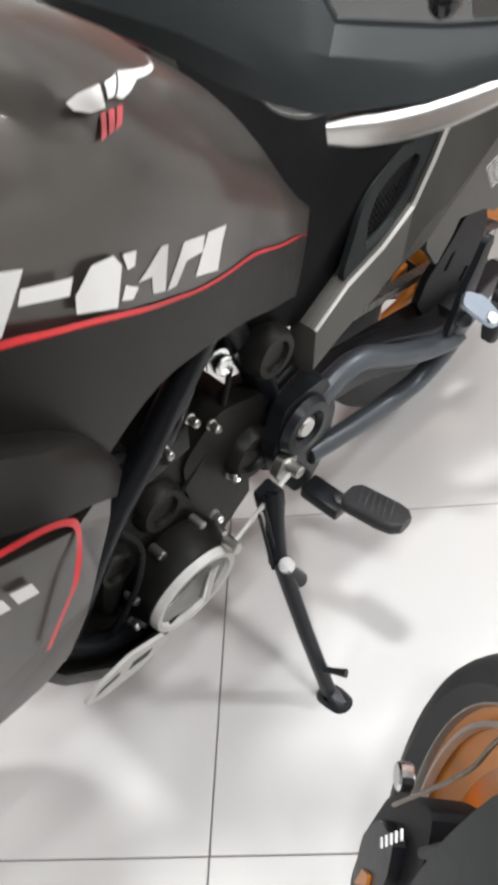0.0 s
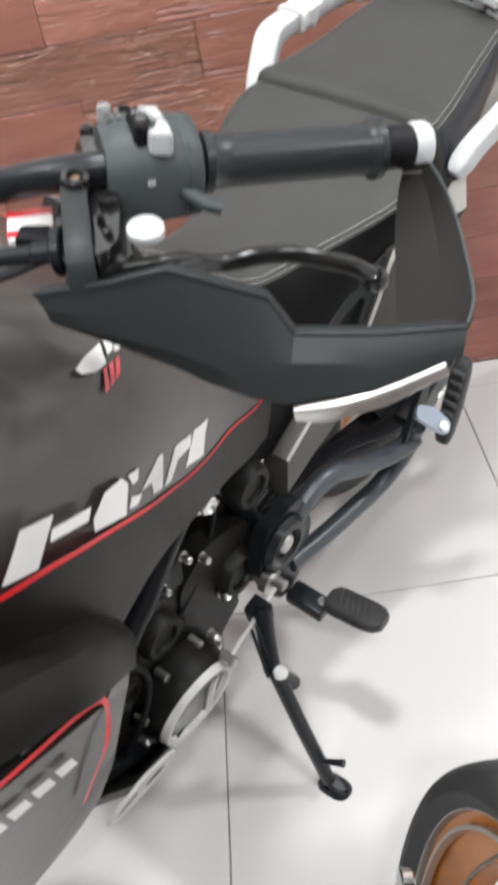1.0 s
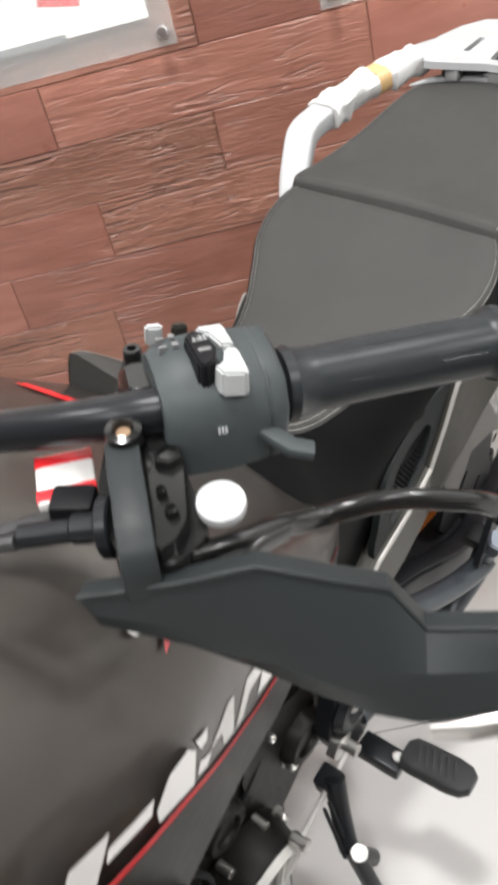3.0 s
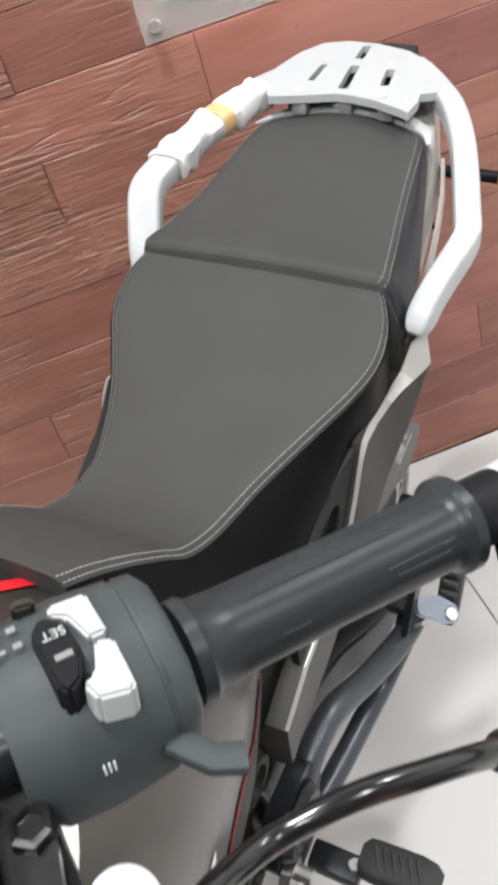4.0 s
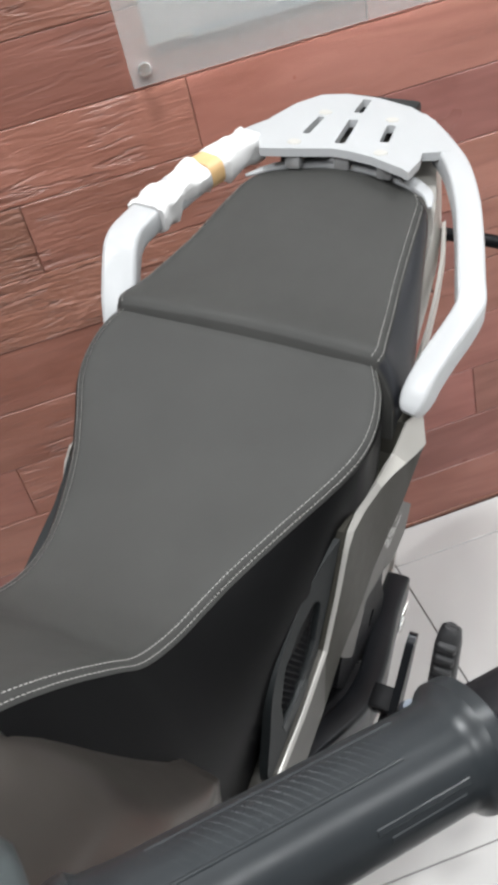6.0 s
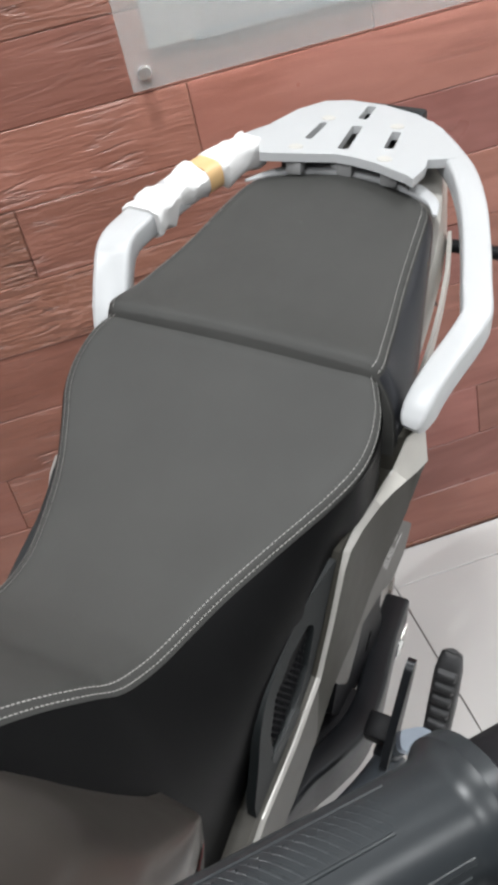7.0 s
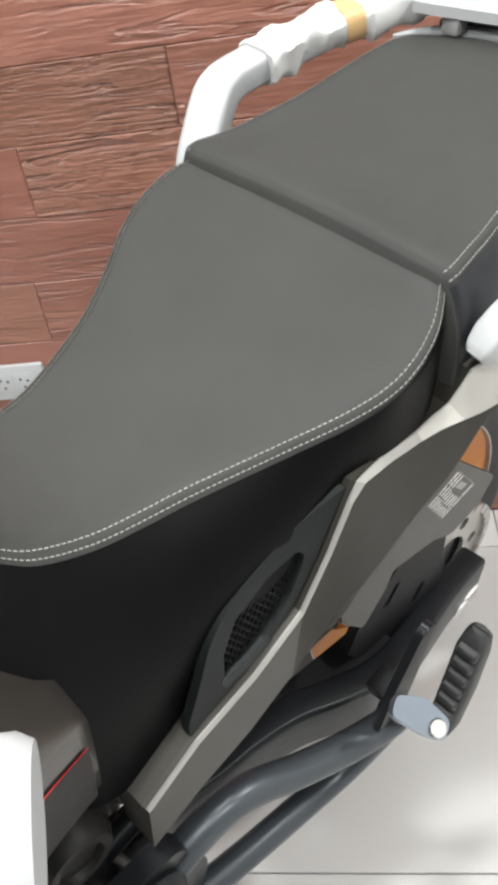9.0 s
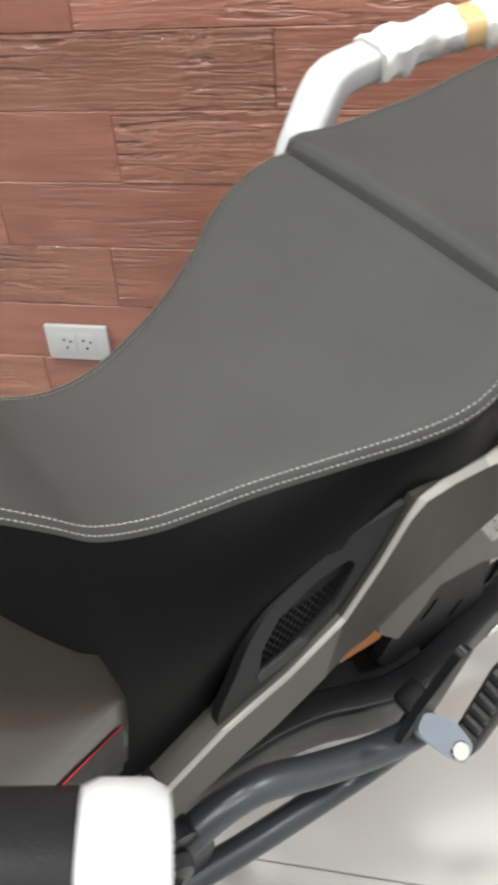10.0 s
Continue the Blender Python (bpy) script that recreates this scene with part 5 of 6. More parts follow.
        cheek = round_outline([(0.1038, 0.230), (0.0813, 0.2484), (0.0719, 0.2744), (0.0877, 0.2807), (0.1008, 0.2665), (0.1187, 0.2366)], 0.006)
        add_plate(bm, cheek, (), lambda u, v, q: Vector((u + 0.2 * q, s * (v - 0.7 * q), 0.7956 - 0.2857 * u - v + 0.001 - 0.7 * q)), 0.006, 0.0012)
        part("peg_clamp", bm, STEEL_BLUE, hang, "grey-blue steel cheek plate")
        if s < 0:
            continue
        bm = bmesh.new()
        side_plate(bm, round_outline([(0.106, 0.448), (0.098, 0.52), (0.076, 0.598), (0.066, 0.606), (0.056, 0.598), (0.060, 0.52), (0.070, 0.445)], 0.008), lambda u, v: 0.2235 + 0.05 * (v - 0.5), 0.009, s, 0.0016)
        part("strut", bm, DARK_METAL, hang, "thin black steel tab")
        bm = bmesh.new()
        add_box(bm, (0.070, s * 0.200, 0.472), (0.030, 0.030, 0.030), (0, 20, 0), bevel=0.004)
        part("stop_block", bm, BLACK, hang)
        bm = bmesh.new()
        add_cyl(bm, (0.086, s * 0.265, 0.496), (0.088, s * 0.271, 0.505), 0.0095, 18)
        part("clamp_bolt", bm, CHROME, hang, "bright bolt head")
        bm = bmesh.new()
        add_loft(bm, [[Vector((x + a, s * (y + b), z)) for a, b in rounded(0.030 * g, 0.036 * g, 0.007, 3)] for x, y, z, g in ((0.048, 0.258, 0.434, 0.62), (0.046, 0.258, 0.452, 0.80), (0.036, 0.258, 0.510, 0.84), (0.028, 0.257, 0.562, 0.80), (0.025, 0.257, 0.580, 0.66), (0.024, 0.257, 0.586, 0.42))])
        part("passenger_peg", bm, RUBBER, hang, "folded rubber passenger peg")
        for k in range(6):
            bm = bmesh.new()
            t = k / 5
            add_box(bm, (0.0555 - 0.016 * t, s * 0.2575, 0.476 + 0.090 * t), (0.010, 0.022, 0.0115), (0, 10, 0), bevel=0.0022, seg=1)
            part("rib", bm, RUBBER, hang)
    bm = bmesh.new()
    add_box(bm, (0.452, 0.196, 0.375), (0.030, 0.030, 0.045), (0, 12, 0), bevel=0.005)
    stand = part("side_stand", bm, DARK_METAL, root, "lowered black side stand")
    bm = bmesh.new()
    add_tube(bm, [(0.455, 0.205, 0.40), (0.47, 0.222, 0.36), (0.488, 0.246, 0.318)], 0.013, 12)
    part("upper_link", bm, DARK_METAL, stand)
    bm = bmesh.new()
    add_sweep(bm, [(0.490, 0.250, 0.330), (0.485, 0.302, 0.20), (0.480, 0.352, 0.085)], rounded(0.020, 0.018, 0.006, 3), up=(0, 1, 0))
    part("leg", bm, DARK_METAL, stand)
    bm = bmesh.new()
    add_loft(bm, [[Vector((0.480 + a - 0.003, 0.358 + b + dy, z + 0.19 * b)) for a, b in rounded(0.038 * g, 0.056 * g, 0.017, 4)] for z, g, dy in ((0.088, 0.35, -0.012), (0.080, 0.8, 0.0), (0.070, 1.0, 0.004), (0.0665, 1.0, 0.004))])
    part("foot", bm, DARK_METAL, stand, "broad flat foot")
    bm = bmesh.new()
    add_tube(bm, [(0.483, 0.330, 0.130), (0.476, 0.350, 0.140), (0.470, 0.368, 0.148)], [0.005, 0.0045, 0.0065], 10)
    part("tang", bm, DARK_METAL, stand)
    bm = bmesh.new()
    add_cyl(bm, (0.486, 0.258, 0.318), (0.491, 0.262, 0.334), 0.0115, 12)
    part("pivot_bolt", bm, CHROME, stand, "bright pivot bolt", angle=25)
    bm = bmesh.new()
    add_cyl(bm, (0.488, 0.256, 0.316), (0.464, 0.267, 0.272), 0.0115, 16)
    lug = part("lug", bm, DARK_METAL, stand)
    bm = bmesh.new()
    add_cyl(bm, (0.4645, 0.2668, 0.273), (0.4615, 0.268, 0.2675), 0.0065, 12)
    part("lug_cap", bm, CHROME, lug, "bright end cap")
    for dx in (0.0, 0.010):
        bm = bmesh.new()
        prof = [(1e-5, 0.0)] + [(0.0030 if k % 2 else 0.0020, 0.004 + 0.0022 * k) for k in range(38)] + [(1e-5, 0.09)]
        add_lathe(bm, prof, (0.482 + dx, 0.212, 0.398), (0.10, 0.42, -0.90), 10)
        part("spring", bm, DARK_METAL, stand, "small coil spring")
    bm = bmesh.new()
    add_tube(bm, [(0.412, 0.200, 0.405), (0.47, 0.200, 0.380), (0.528, 0.200, 0.355)], 0.0036, 10)
    lever = part("gear_linkage", bm, RING_WHITE, root, "bright gear linkage rod")
    for p in ((0.412, 0.200, 0.405), (0.528, 0.200, 0.355)):
        bm = bmesh.new()
        add_cyl(bm, (p[0], p[1] - 0.012, p[2]), (p[0], p[1] + 0.012, p[2]), 0.009, 14)
        part("joint", bm, ALLOY, lever)
    bm = bmesh.new()
    side_plate(bm, round_outline([(0.425, 0.425), (0.395, 0.412), (0.400, 0.388), (0.425, 0.382), (0.438, 0.402)], 0.006), 0.192, 0.012, 1, 0.002)
    part("crank", bm, ALLOY, lever)
    bm = bmesh.new()
    add_tube(bm, [(0.516, 0.176, 0.326), (0.545, 0.182, 0.30), (0.575, 0.195, 0.275)], 0.007, 10)
    part("toe_lever", bm, ALLOY, lever)

    # -- front end: fork, calipers, fender --
    for s in (1, -1):
        bm = bmesh.new()
        add_tube(bm, [(1.228, s * 0.095, 0.33), (1.03, s * 0.095, 0.72)], 0.028, 18, smooth=0)
        leg = part("fork_leg", bm, DARK_METAL, root, "black fork leg with a dark grey guard")
        bm = bmesh.new()
        add_tube(bm, [(1.06, s * 0.095, 0.66), (0.90, s * 0.095, 0.98)], 0.022, 18, smooth=0)
        part("stanchion", bm, GOLD, leg, "gold fork tube")
        bm = bmesh.new()
        side_plate(bm, round_outline([(1.27, 0.30), (1.30, 0.40), (1.25, 0.47), (1.14, 0.56), (1.08, 0.55), (1.12, 0.42), (1.19, 0.28)], 0.02), 0.142, 0.008, s, 0.003)
        part("fork_guard", bm, GREY_PLASTIC, leg, "plain dark grey fork guard")
        bm = bmesh.new()
        side_plate(bm, round_outline([(1.40, 0.42), (1.365, 0.50), (1.30, 0.485), (1.275, 0.42), (1.31, 0.355), (1.375, 0.36)], 0.014), 0.112, 0.05, s, 0.004)
        cal = part("brake_caliper", bm, BLACK, leg, "black brake caliper with a small white mark")
        for k in range(5):
            bm = bmesh.new()
            side_plate(bm, [(1.372 - k * 0.011, 0.432), (1.367 - k * 0.011, 0.432), (1.362 - k * 0.011, 0.452), (1.367 - k * 0.011, 0.452)], 0.1132, 0.001, s, 0)
            part("mark_bar", bm, DECAL, cal)
        bm = bmesh.new()
        add_cyl(bm, (1.345, s * 0.10, 0.505), (1.345, s * 0.122, 0.505), 0.012, 12)
        part("caliper_bolt", bm, CHROME, cal, "bright bolt", angle=25)
    # -- handlebar and controls --
    G0, G1 = Vector((0.600, 0.263, 1.137)), Vector((0.465, 0.355, 1.122))
    d = (G1 - G0).normalized()
    bm = bmesh.new()
    mid = Vector((0.735, -0.02, 1.085))
    R0, R1 = Vector((0.80, -0.30, 1.15)), Vector((0.79, -0.46, 1.14))
    add_tube(bm, [G1 - d * 0.01, G0, G0 - d * 0.08, (0.705, 0.10, 1.105), mid, (0.775, -0.13, 1.09), (0.80, -0.24, 1.14), R0, R1], 0.0115, 14)
    bar = part("handlebar", bm, DARK_METAL, root, "black tapered handlebar turned to the left")
    for a, b in ((G0, G1), (R0, R1)):
        dd = (b - a).normalized()
        bm = bmesh.new()
        L = 0.128
        prof = [(0.0120, 0), (0.0195, 0.001), (0.0200, 0.006), (0.0178, 0.009), (0.0170, 0.02), (0.0168, 0.06), (0.0170, L - 0.012), (0.0180, L - 0.008), (0.0208, L - 0.005), (0.0208, L), (0.0165, L + 0.003), (0.0120, L + 0.003)]
        add_lathe(bm, prof, a, dd, 36, closed=True)
        grip = part("grip", bm, GRIP_RUBBER, bar, "black rubber grip")
        e = dd.cross(Vector((0, 0, 1))).normalized()
        u = e.cross(dd).normalized()
        for ang, start, stop, wide in ((82.5, 0.026, 0.098, 0.0012), (128, 0.026, 0.104, 0.0012), (22, 0.086, 0.112, 0.0022), (36, 0.082, 0.114, 0.0022), (20, 0.034, 0.046, 0.0018)):
            bm = bmesh.new()
            o = (e * math.cos(radians(ang)) + u * math.sin(radians(ang))) * 0.0167
            add_sweep(bm, [a + dd * start + o, a + dd * stop + o], rounded(wide, 0.0010, 0.0003, 1), up=o)
            part("grip_rib", bm, GRIP_RUBBER, bar)
        bm = bmesh.new()
        for row, ang0 in enumerate((90, 98, 106, 114, 122)):
            o = (e * math.cos(radians(ang0)) + u * math.sin(radians(ang0))) * 0.01632
            side = dd.cross(o).normalized()
            for k in range(24):
                p = a + dd * (0.029 + k * 0.0030 + 0.0015 * (row % 2)) + o
                add_sweep(bm, [p - side * 0.0010 - dd * 0.0007, p + side * 0.0010 + dd * 0.0007], rounded(0.0016, 0.0012, 0.0004, 1), up=o)
        part("grip_texture", bm, GRIP_RUBBER, bar, "fine moulded ribs", kind="stuff")
        bm = bmesh.new()
        add_lathe(bm, [(1e-5, L + 0.003), (0.0150, L + 0.003), (0.0152, L + 0.024), (1e-5, L + 0.024)], a, dd, 28)
        part("bar_sleeve", bm, BLACK, bar)
        bm = bmesh.new()
        add_lathe(bm, [(0.010, L + 0.024), (0.0150, L + 0.024), (0.0164, L + 0.027), (0.0164, L + 0.035), (0.0148, L + 0.038), (1e-5, L + 0.038)], a, dd, 28)
        part("bar_end", bm, WHITE, bar, "white bar-end cap")
    # left switch housing
    c = G0 - d * 0.026
    e = d.cross(Vector((0, 0, 1))).normalized()          # points to the rear of the bar
    u = e.cross(d).normalized()
    if e.x > 0:
        e = -e
    frame_m = Matrix((( *(-d), 0), (*e, 0), (*u, 0), (0, 0, 0, 1))).transposed()
    frame_m.translation = c

    def loc(a, b, h):
        """Along the bar inwards, to the rear, up."""
        return c + (-d) * a + e * b + u * h
    bm = bmesh.new()
    rings = []
    for a, g in ((-0.0235, 0.86), (-0.021, 0.95), (-0.0145, 0.97), (-0.0140, 0.95), (-0.0125, 0.95), (-0.0120, 0.98), (0.008, 1.03), (0.028, 1.0), (0.038, 0.82)):
        rings.append([loc(a, (x + 0.004) * g, (z - 0.002) * g) for x, z in ((-0.030, -0.022), (-0.031, 0.006), (-0.022, 0.022), (-0.004, 0.029), (0.014, 0.030), (0.026, 0.022), (0.029, 0.004), (0.024, -0.016), (0.008, -0.028), (-0.016, -0.030))])
    add_loft(bm, rings)
    sw = part("switch_housing", bm, HOUSING, root, "dark grey switch housing with white buttons", angle=48)
    for pts, h, mat, nm, lab in ((((0.0111, 0.0199), (-0.0025, 0.0189), (-0.0028, -0.0004), (0.0039, -0.0003), (0.0072, 0.0119), (0.0124, 0.0154)), 0.0315, BUTTON, "button", "white upper button"),
                                 (((0.003, -0.0016), (-0.0031, -0.004), (-0.0022, -0.0236), (-0.0003, -0.0262), (0.0106, -0.0235), (0.0128, -0.0157), (0.0074, -0.0135)), 0.0315, BUTTON, "button", "white lower button"),
                                 (((0.0155, 0.0149), (0.0085, 0.0099), (0.0075, -0.0035), (0.0115, -0.0150), (0.0169, -0.018), (0.0198, -0.0153), (0.0206, 0.0088)), 0.0335, BLACK, "rocker", "black rocker switch with pale marks"),
                                 (((0.0345, 0.0325), (0.0252, 0.0312), (0.026, 0.0264), (0.0344, 0.0275)), 0.030, BUTTON, "button", "small white button"),
                                 (((0.0216, 0.0296), (0.0133, 0.0288), (0.0139, 0.0239), (0.0217, 0.025)), 0.030, PANEL_GREY, "button", "small grey button")):
        bm = bmesh.new()
        lo = [loc(a, b, 0.018) for a, b in pts]
        hi = [loc(a * 0.96 + 0.04 * pts[0][0], b * 0.96, h) for a, b in pts]
        add_loft(bm, [lo, hi])
        bmesh.ops.recalc_face_normals(bm, faces=bm.faces)
        bmesh.ops.bevel(bm, geom=[x for x in bm.edges if x.calc_face_angle(0) > 0.6], offset=0.0012, segments=2, affect="EDGES")
        part(nm, bm, mat, sw, lab)
    word = bpy.data.curves.new("word", "FONT")
    word.body, word.size, word.extrude, word.align_x, word.align_y = "SET", 0.0052, 0.0002, "CENTER", "CENTER"
    holder = bpy.data.objects.new("word", word)
    scene.collection.objects.link(holder)
    me = bpy.data.meshes.new_from_object(holder.evaluated_get(bpy.context.evaluated_depsgraph_get()))
    bpy.data.objects.remove(holder)
    bm = bmesh.new()
    bm.from_mesh(me)
    for v in bm.verts:
        v.co = loc(0.0137 + v.co.x, 0.0052 - v.co.y, 0.0338 + v.co.z)
    part("printed_word", bm, BUTTON, sw, "pale printed word")
    for a, b, w, h, lift in ((0.0137, -0.0045, 0.0058, 0.0012, 0.0341), (0.0305, 0.0165, 0.0040, 0.0008, 0.0296), (0.0245, 0.0165, 0.0030, 0.0012, 0.0302), (0.0305, 0.0095, 0.0040, 0.0008, 0.0296), (0.0245, 0.0095, 0.0030, 0.0012, 0.0302)):
        bm = bmesh.new()
        add_loft(bm, [[loc(a - w / 2, b - h, z), loc(a + w / 2, b - h, z), loc(a + w / 2, b + h, z), loc(a - w / 2, b + h, z)] for z in (lift - 0.004, lift)])
        part("mark_bar", bm, MARK_GREY, sw, "pale bar of small print")
    bm = bmesh.new()
    add_sweep(bm, [loc(-0.010, -0.024, -0.006), loc(-0.020, -0.036, -0.010), loc(-0.030, -0.040, -0.012)], rounded(0.011, 0.006, 0.002, 2), up=u)
    part("horn_lever", bm, HOUSING, sw)
    for k in range(3):
        bm = bmesh.new()
        a = 0.0145 - 0.0017 * k
        add_loft(bm, [[loc(a, b + q, h), loc(a - 0.0008, b + q, h), loc(a - 0.0008, b - 0.0012 + q, h - 0.003), loc(a, b - 0.0012 + q, h - 0.003)] for b, h, q in ((-0.0250, 0.0040, 0.001), (-0.0282, 0.0044, 0.0))])
        part("mark_bar", bm, BUTTON, sw, "pale bar of small print")
    # clutch perch, cap, lever
    bm = bmesh.new()
    body = round_outline([(0.652, 0.196), (0.624, 0.180), (0.628, 0.208), (0.664, 0.250), (0.690, 0.290), (0.712, 0.284), (0.719, 0.256), (0.698, 0.226)], 0.008)
    add_plate(bm, body, (), lambda p, q, h: Vector((p, q, 1.136 - 0.25 * (p - 0.65) - h)), 0.024, 0.002)
    perch = part("clutch_perch", bm, GLOSS_BLACK, root, "black clutch lever perch with a white cap")
    bm = bmesh.new()
    block = round_outline([(0.664, 0.219), (0.650, 0.234), (0.671, 0.259), (0.694, 0.280), (0.708, 0.283), (0.715, 0.276)], 0.005)
    add_plate(bm, block, (), lambda p, q, h: Vector((p, q, 1.1395 - 0.12 * (p - 0.65) - h)), 0.018, 0.0015)
    part("reservoir_block", bm, GLOSS_BLACK, perch, "raised gloss black block", angle=30)
    for p, r, n in (((0.672, 0.251, 1.136), 0.0072, 6), ((0.696, 0.273, 1.133), 0.0030, 12), ((0.690, 0.262, 1.134), 0.0024, 12)):
        bm = bmesh.new()
        add_lathe(bm, [(1e-5, 0.004), (r * 0.62, 0.004), (r * 0.72, 0.006), (r, 0.005), (r * 1.08, 0.0), (1e-5, 0.0)], p, (0, 0, 1), n)
        part("perch_boss", bm, GLOSS_BLACK, perch, angle=25)
    bm = bmesh.new()
    add_loft(bm, [[Vector((0.645 + dx * 0.62 - dy * 0.78, 0.213 + dx * 0.78 + dy * 0.62, z)) for dx, dy in rounded(0.034 * g, 0.024 * g, 0.006 * g, 3)] for z, g in ((1.100, 0.9), (1.118, 1.05), (1.138, 1.05), (1.149, 0.9), (1.154, 0.6))])
    part("bar_clamp", bm, GLOSS_BLACK, perch, "gloss black bar clamp")
    for p in ((0.632, 0.195, 1.146), (0.655, 0.232, 1.146)):
        bm = bmesh.new()
        add_lathe(bm, [(1e-5, 0.006), (0.0022, 0.006), (0.0026, 0.009), (0.0044, 0.009), (0.0050, 0.007), (0.0052, 0.0), (1e-5, 0.0)], p, (0, 0, 1), 16)
        part("clamp_screw", bm, GLOSS_BLACK, perch, angle=25)
    bm = bmesh.new()
    add_sweep(bm, smooth_path([(0.716, 0.262, 1.112), (0.702, 0.280, 1.110), (0.688, 0.298, 1.108), (0.672, 0.300, 1.108), (0.655, 0.303, 1.104)], 4), rounded(0.010, 0.011, 0.003, 3))
    part("lever_pivot_arm", bm, GLOSS_BLACK, perch)
    bm = bmesh.new()
    add_lathe(bm, [(1e-5, 0), (0.0112, 0), (0.0116, 0.002), (0.0113, 0.0052), (0.0098, 0.0064), (1e-5, 0.0068)], (0.6785, 0.287, 1.131), (0.1, 0.1, 1), 32)
    part("cap", bm, WHITE, perch, "round white cap")
    bm = bmesh.new()
    path = smooth_path([(0.700, 0.284, 1.116), (0.680, 0.296, 1.114), (0.660, 0.301, 1.108), (0.646, 0.304, 1.100), (0.630, 0.311, 1.095), (0.615, 0.324, 1.097), (0.601, 0.337, 1.096), (0.585, 0.352, 1.090), (0.568, 0.366, 1.081), (0.556, 0.374, 1.070)], 4)
    add_sweep(bm, path, rounded(0.0085, 0.012, 0.0035, 3))
    part("clutch_lever", bm, GLOSS_BLACK, perch, "gloss black clutch lever")
    bm = bmesh.new()
    bmesh.ops.create_uvsphere(bm, u_segments=16, v_segments=10, radius=0.0095, matrix=Matrix.Translation((0.553, 0.376, 1.066)))
    part("lever_ball", bm, GLOSS_BLACK, perch)
    bm = bmesh.new()
    add_lathe(bm, [(1e-5, 0.003), (0.0042, 0.003), (0.0052, 0.008), (0.0088, 0.007), (0.0096, 0.0), (1e-5, 0.0)], (0.677, 0.229, 1.143), (0.05, 0.1, 1), 20)
    bolt = part("bracket_bolt", bm, GLOSS_BLACK, perch, "black socket bolt", angle=25)
    bm = bmesh.new()
    add_cyl(bm, (0.677, 0.229, 1.1445), (0.6772, 0.2292, 1.148), 0.0040, 12)
    part("bolt_core", bm, COPPER, bolt, "dull copper core")
    bm = bmesh.new()
    add_cyl(bm, (0.704, 0.243, 1.116), (0.708, 0.237, 1.115), 0.0155, 24)
    add_cyl(bm, (0.706, 0.239, 1.115), (0.716, 0.224, 1.113), 0.0075, 16)
    add_cyl(bm, (0.714, 0.227, 1.113), (0.732, 0.203, 1.110), 0.0060, 16)
    part("cable_adjuster", bm, DARK_METAL, perch)
    bm = bmesh.new()
    add_tube(bm, [(0.735, 0.205, 1.110), (0.760, 0.160, 1.096), (0.80, 0.09, 1.07), (0.84, 0.03, 1.02)], 0.0042, 8)
    part("clutch_cable", bm, RUBBER, root, "black clutch cable")
    bm = bmesh.new()
    add_tube(bm, [loc(0.02, -0.02, -0.02), (0.70, 0.17, 1.07), (0.75, 0.10, 1.04), (0.80, 0.04, 1.0)], 0.006, 8)
    part("switch_cable", bm, RUBBER, root, "black switch cable")
    bm = bmesh.new()
    add_box(bm, (0.690, 0.192, 1.108), (0.030, 0.036, 0.006), (0, 0, -40), bevel=0.002)
    tag = part("cable_tag", bm, DECAL, root, "white and red striped tag on the cable")
    for k in (-1, 1):
        bm = bmesh.new()
        add_box(bm, (0.690 - 0.008 * k, 0.192 - 0.0095 * k, 1.1086), (0.0302, 0.008, 0.0062), (0, 0, -40), bevel=0.001)
        part("tag_stripe", bm, RED, tag, "red stripe")
    bm = bmesh.new()
    add_box(bm, (0.703, 0.212, 1.112), (0.022, 0.018, 0.012), (0, 0, -55), bevel=0.003)
    part("cable_clip", bm, BLACK, tag, "black clip")
    # hand guards
    for s in (1,):
        top = [(0.742, 0.252, 1.109), (0.716, 0.290, 1.118), (0.696, 0.318, 1.128), (0.678, 0.344, 1.118), (0.663, 0.364, 1.110), (0.657, 0.381, 1.087), (0.632, 0.422, 1.090), (0.604, 0.466, 1.098)]
        rid = [(0.741, 0.258, 1.100), (0.722, 0.296, 1.098), (0.704, 0.330, 1.096), (0.692, 0.356, 1.088), (0.681, 0.378, 1.080), (0.672, 0.390, 1.078), (0.643, 0.429, 1.078), (0.609, 0.469, 1.091)]
        low = [(0.730, 0.252, 1.079), (0.716, 0.290, 1.072), (0.704, 0.324, 1.064), (0.697, 0.350, 1.058), (0.690, 0.374, 1.055), (0.681, 0.394, 1.054), (0.650, 0.434, 1.064), (0.612, 0.470, 1.082)]
        bm = bmesh.new()
        rows = [[Vector(p) for p in r] for r in (top, rid, low)]
        inn = Vector((-0.010, -0.006, -0.003))
        rings = []
        for i in range(len(top)):
            a, b, cc = rows[0][i], rows[1][i], rows[2][i]
            rings.append([a, b, (b + cc) / 2 + Vector((0.003, 0.003, 0)) * (1 if i < 5 else 0), cc, cc + inn, b + inn * 1.2, a + inn])
        add_loft(bm, rings)
        guard = part("hand_guard", bm, GREY_PLASTIC, root, "dark grey plastic hand guard with a silver lower trim", angle=20)
        bm = bmesh.new()
        add_tube(bm, top, 0.0016, 8, smooth=0)
        part("lip", bm, GREY_PLASTIC, guard, "thin rolled edge")
        bm = bmesh.new()
        be = G0 + d * 0.158
        outer = smooth_path([(0.484, 0.372, 1.121), (0.5074, 0.397, 1.119), (0.5323, 0.4209, 1.112), (0.5754, 0.454, 1.104), (0.590, 0.4615, 1.101), (0.600, 0.4645, 1.098)], 3)
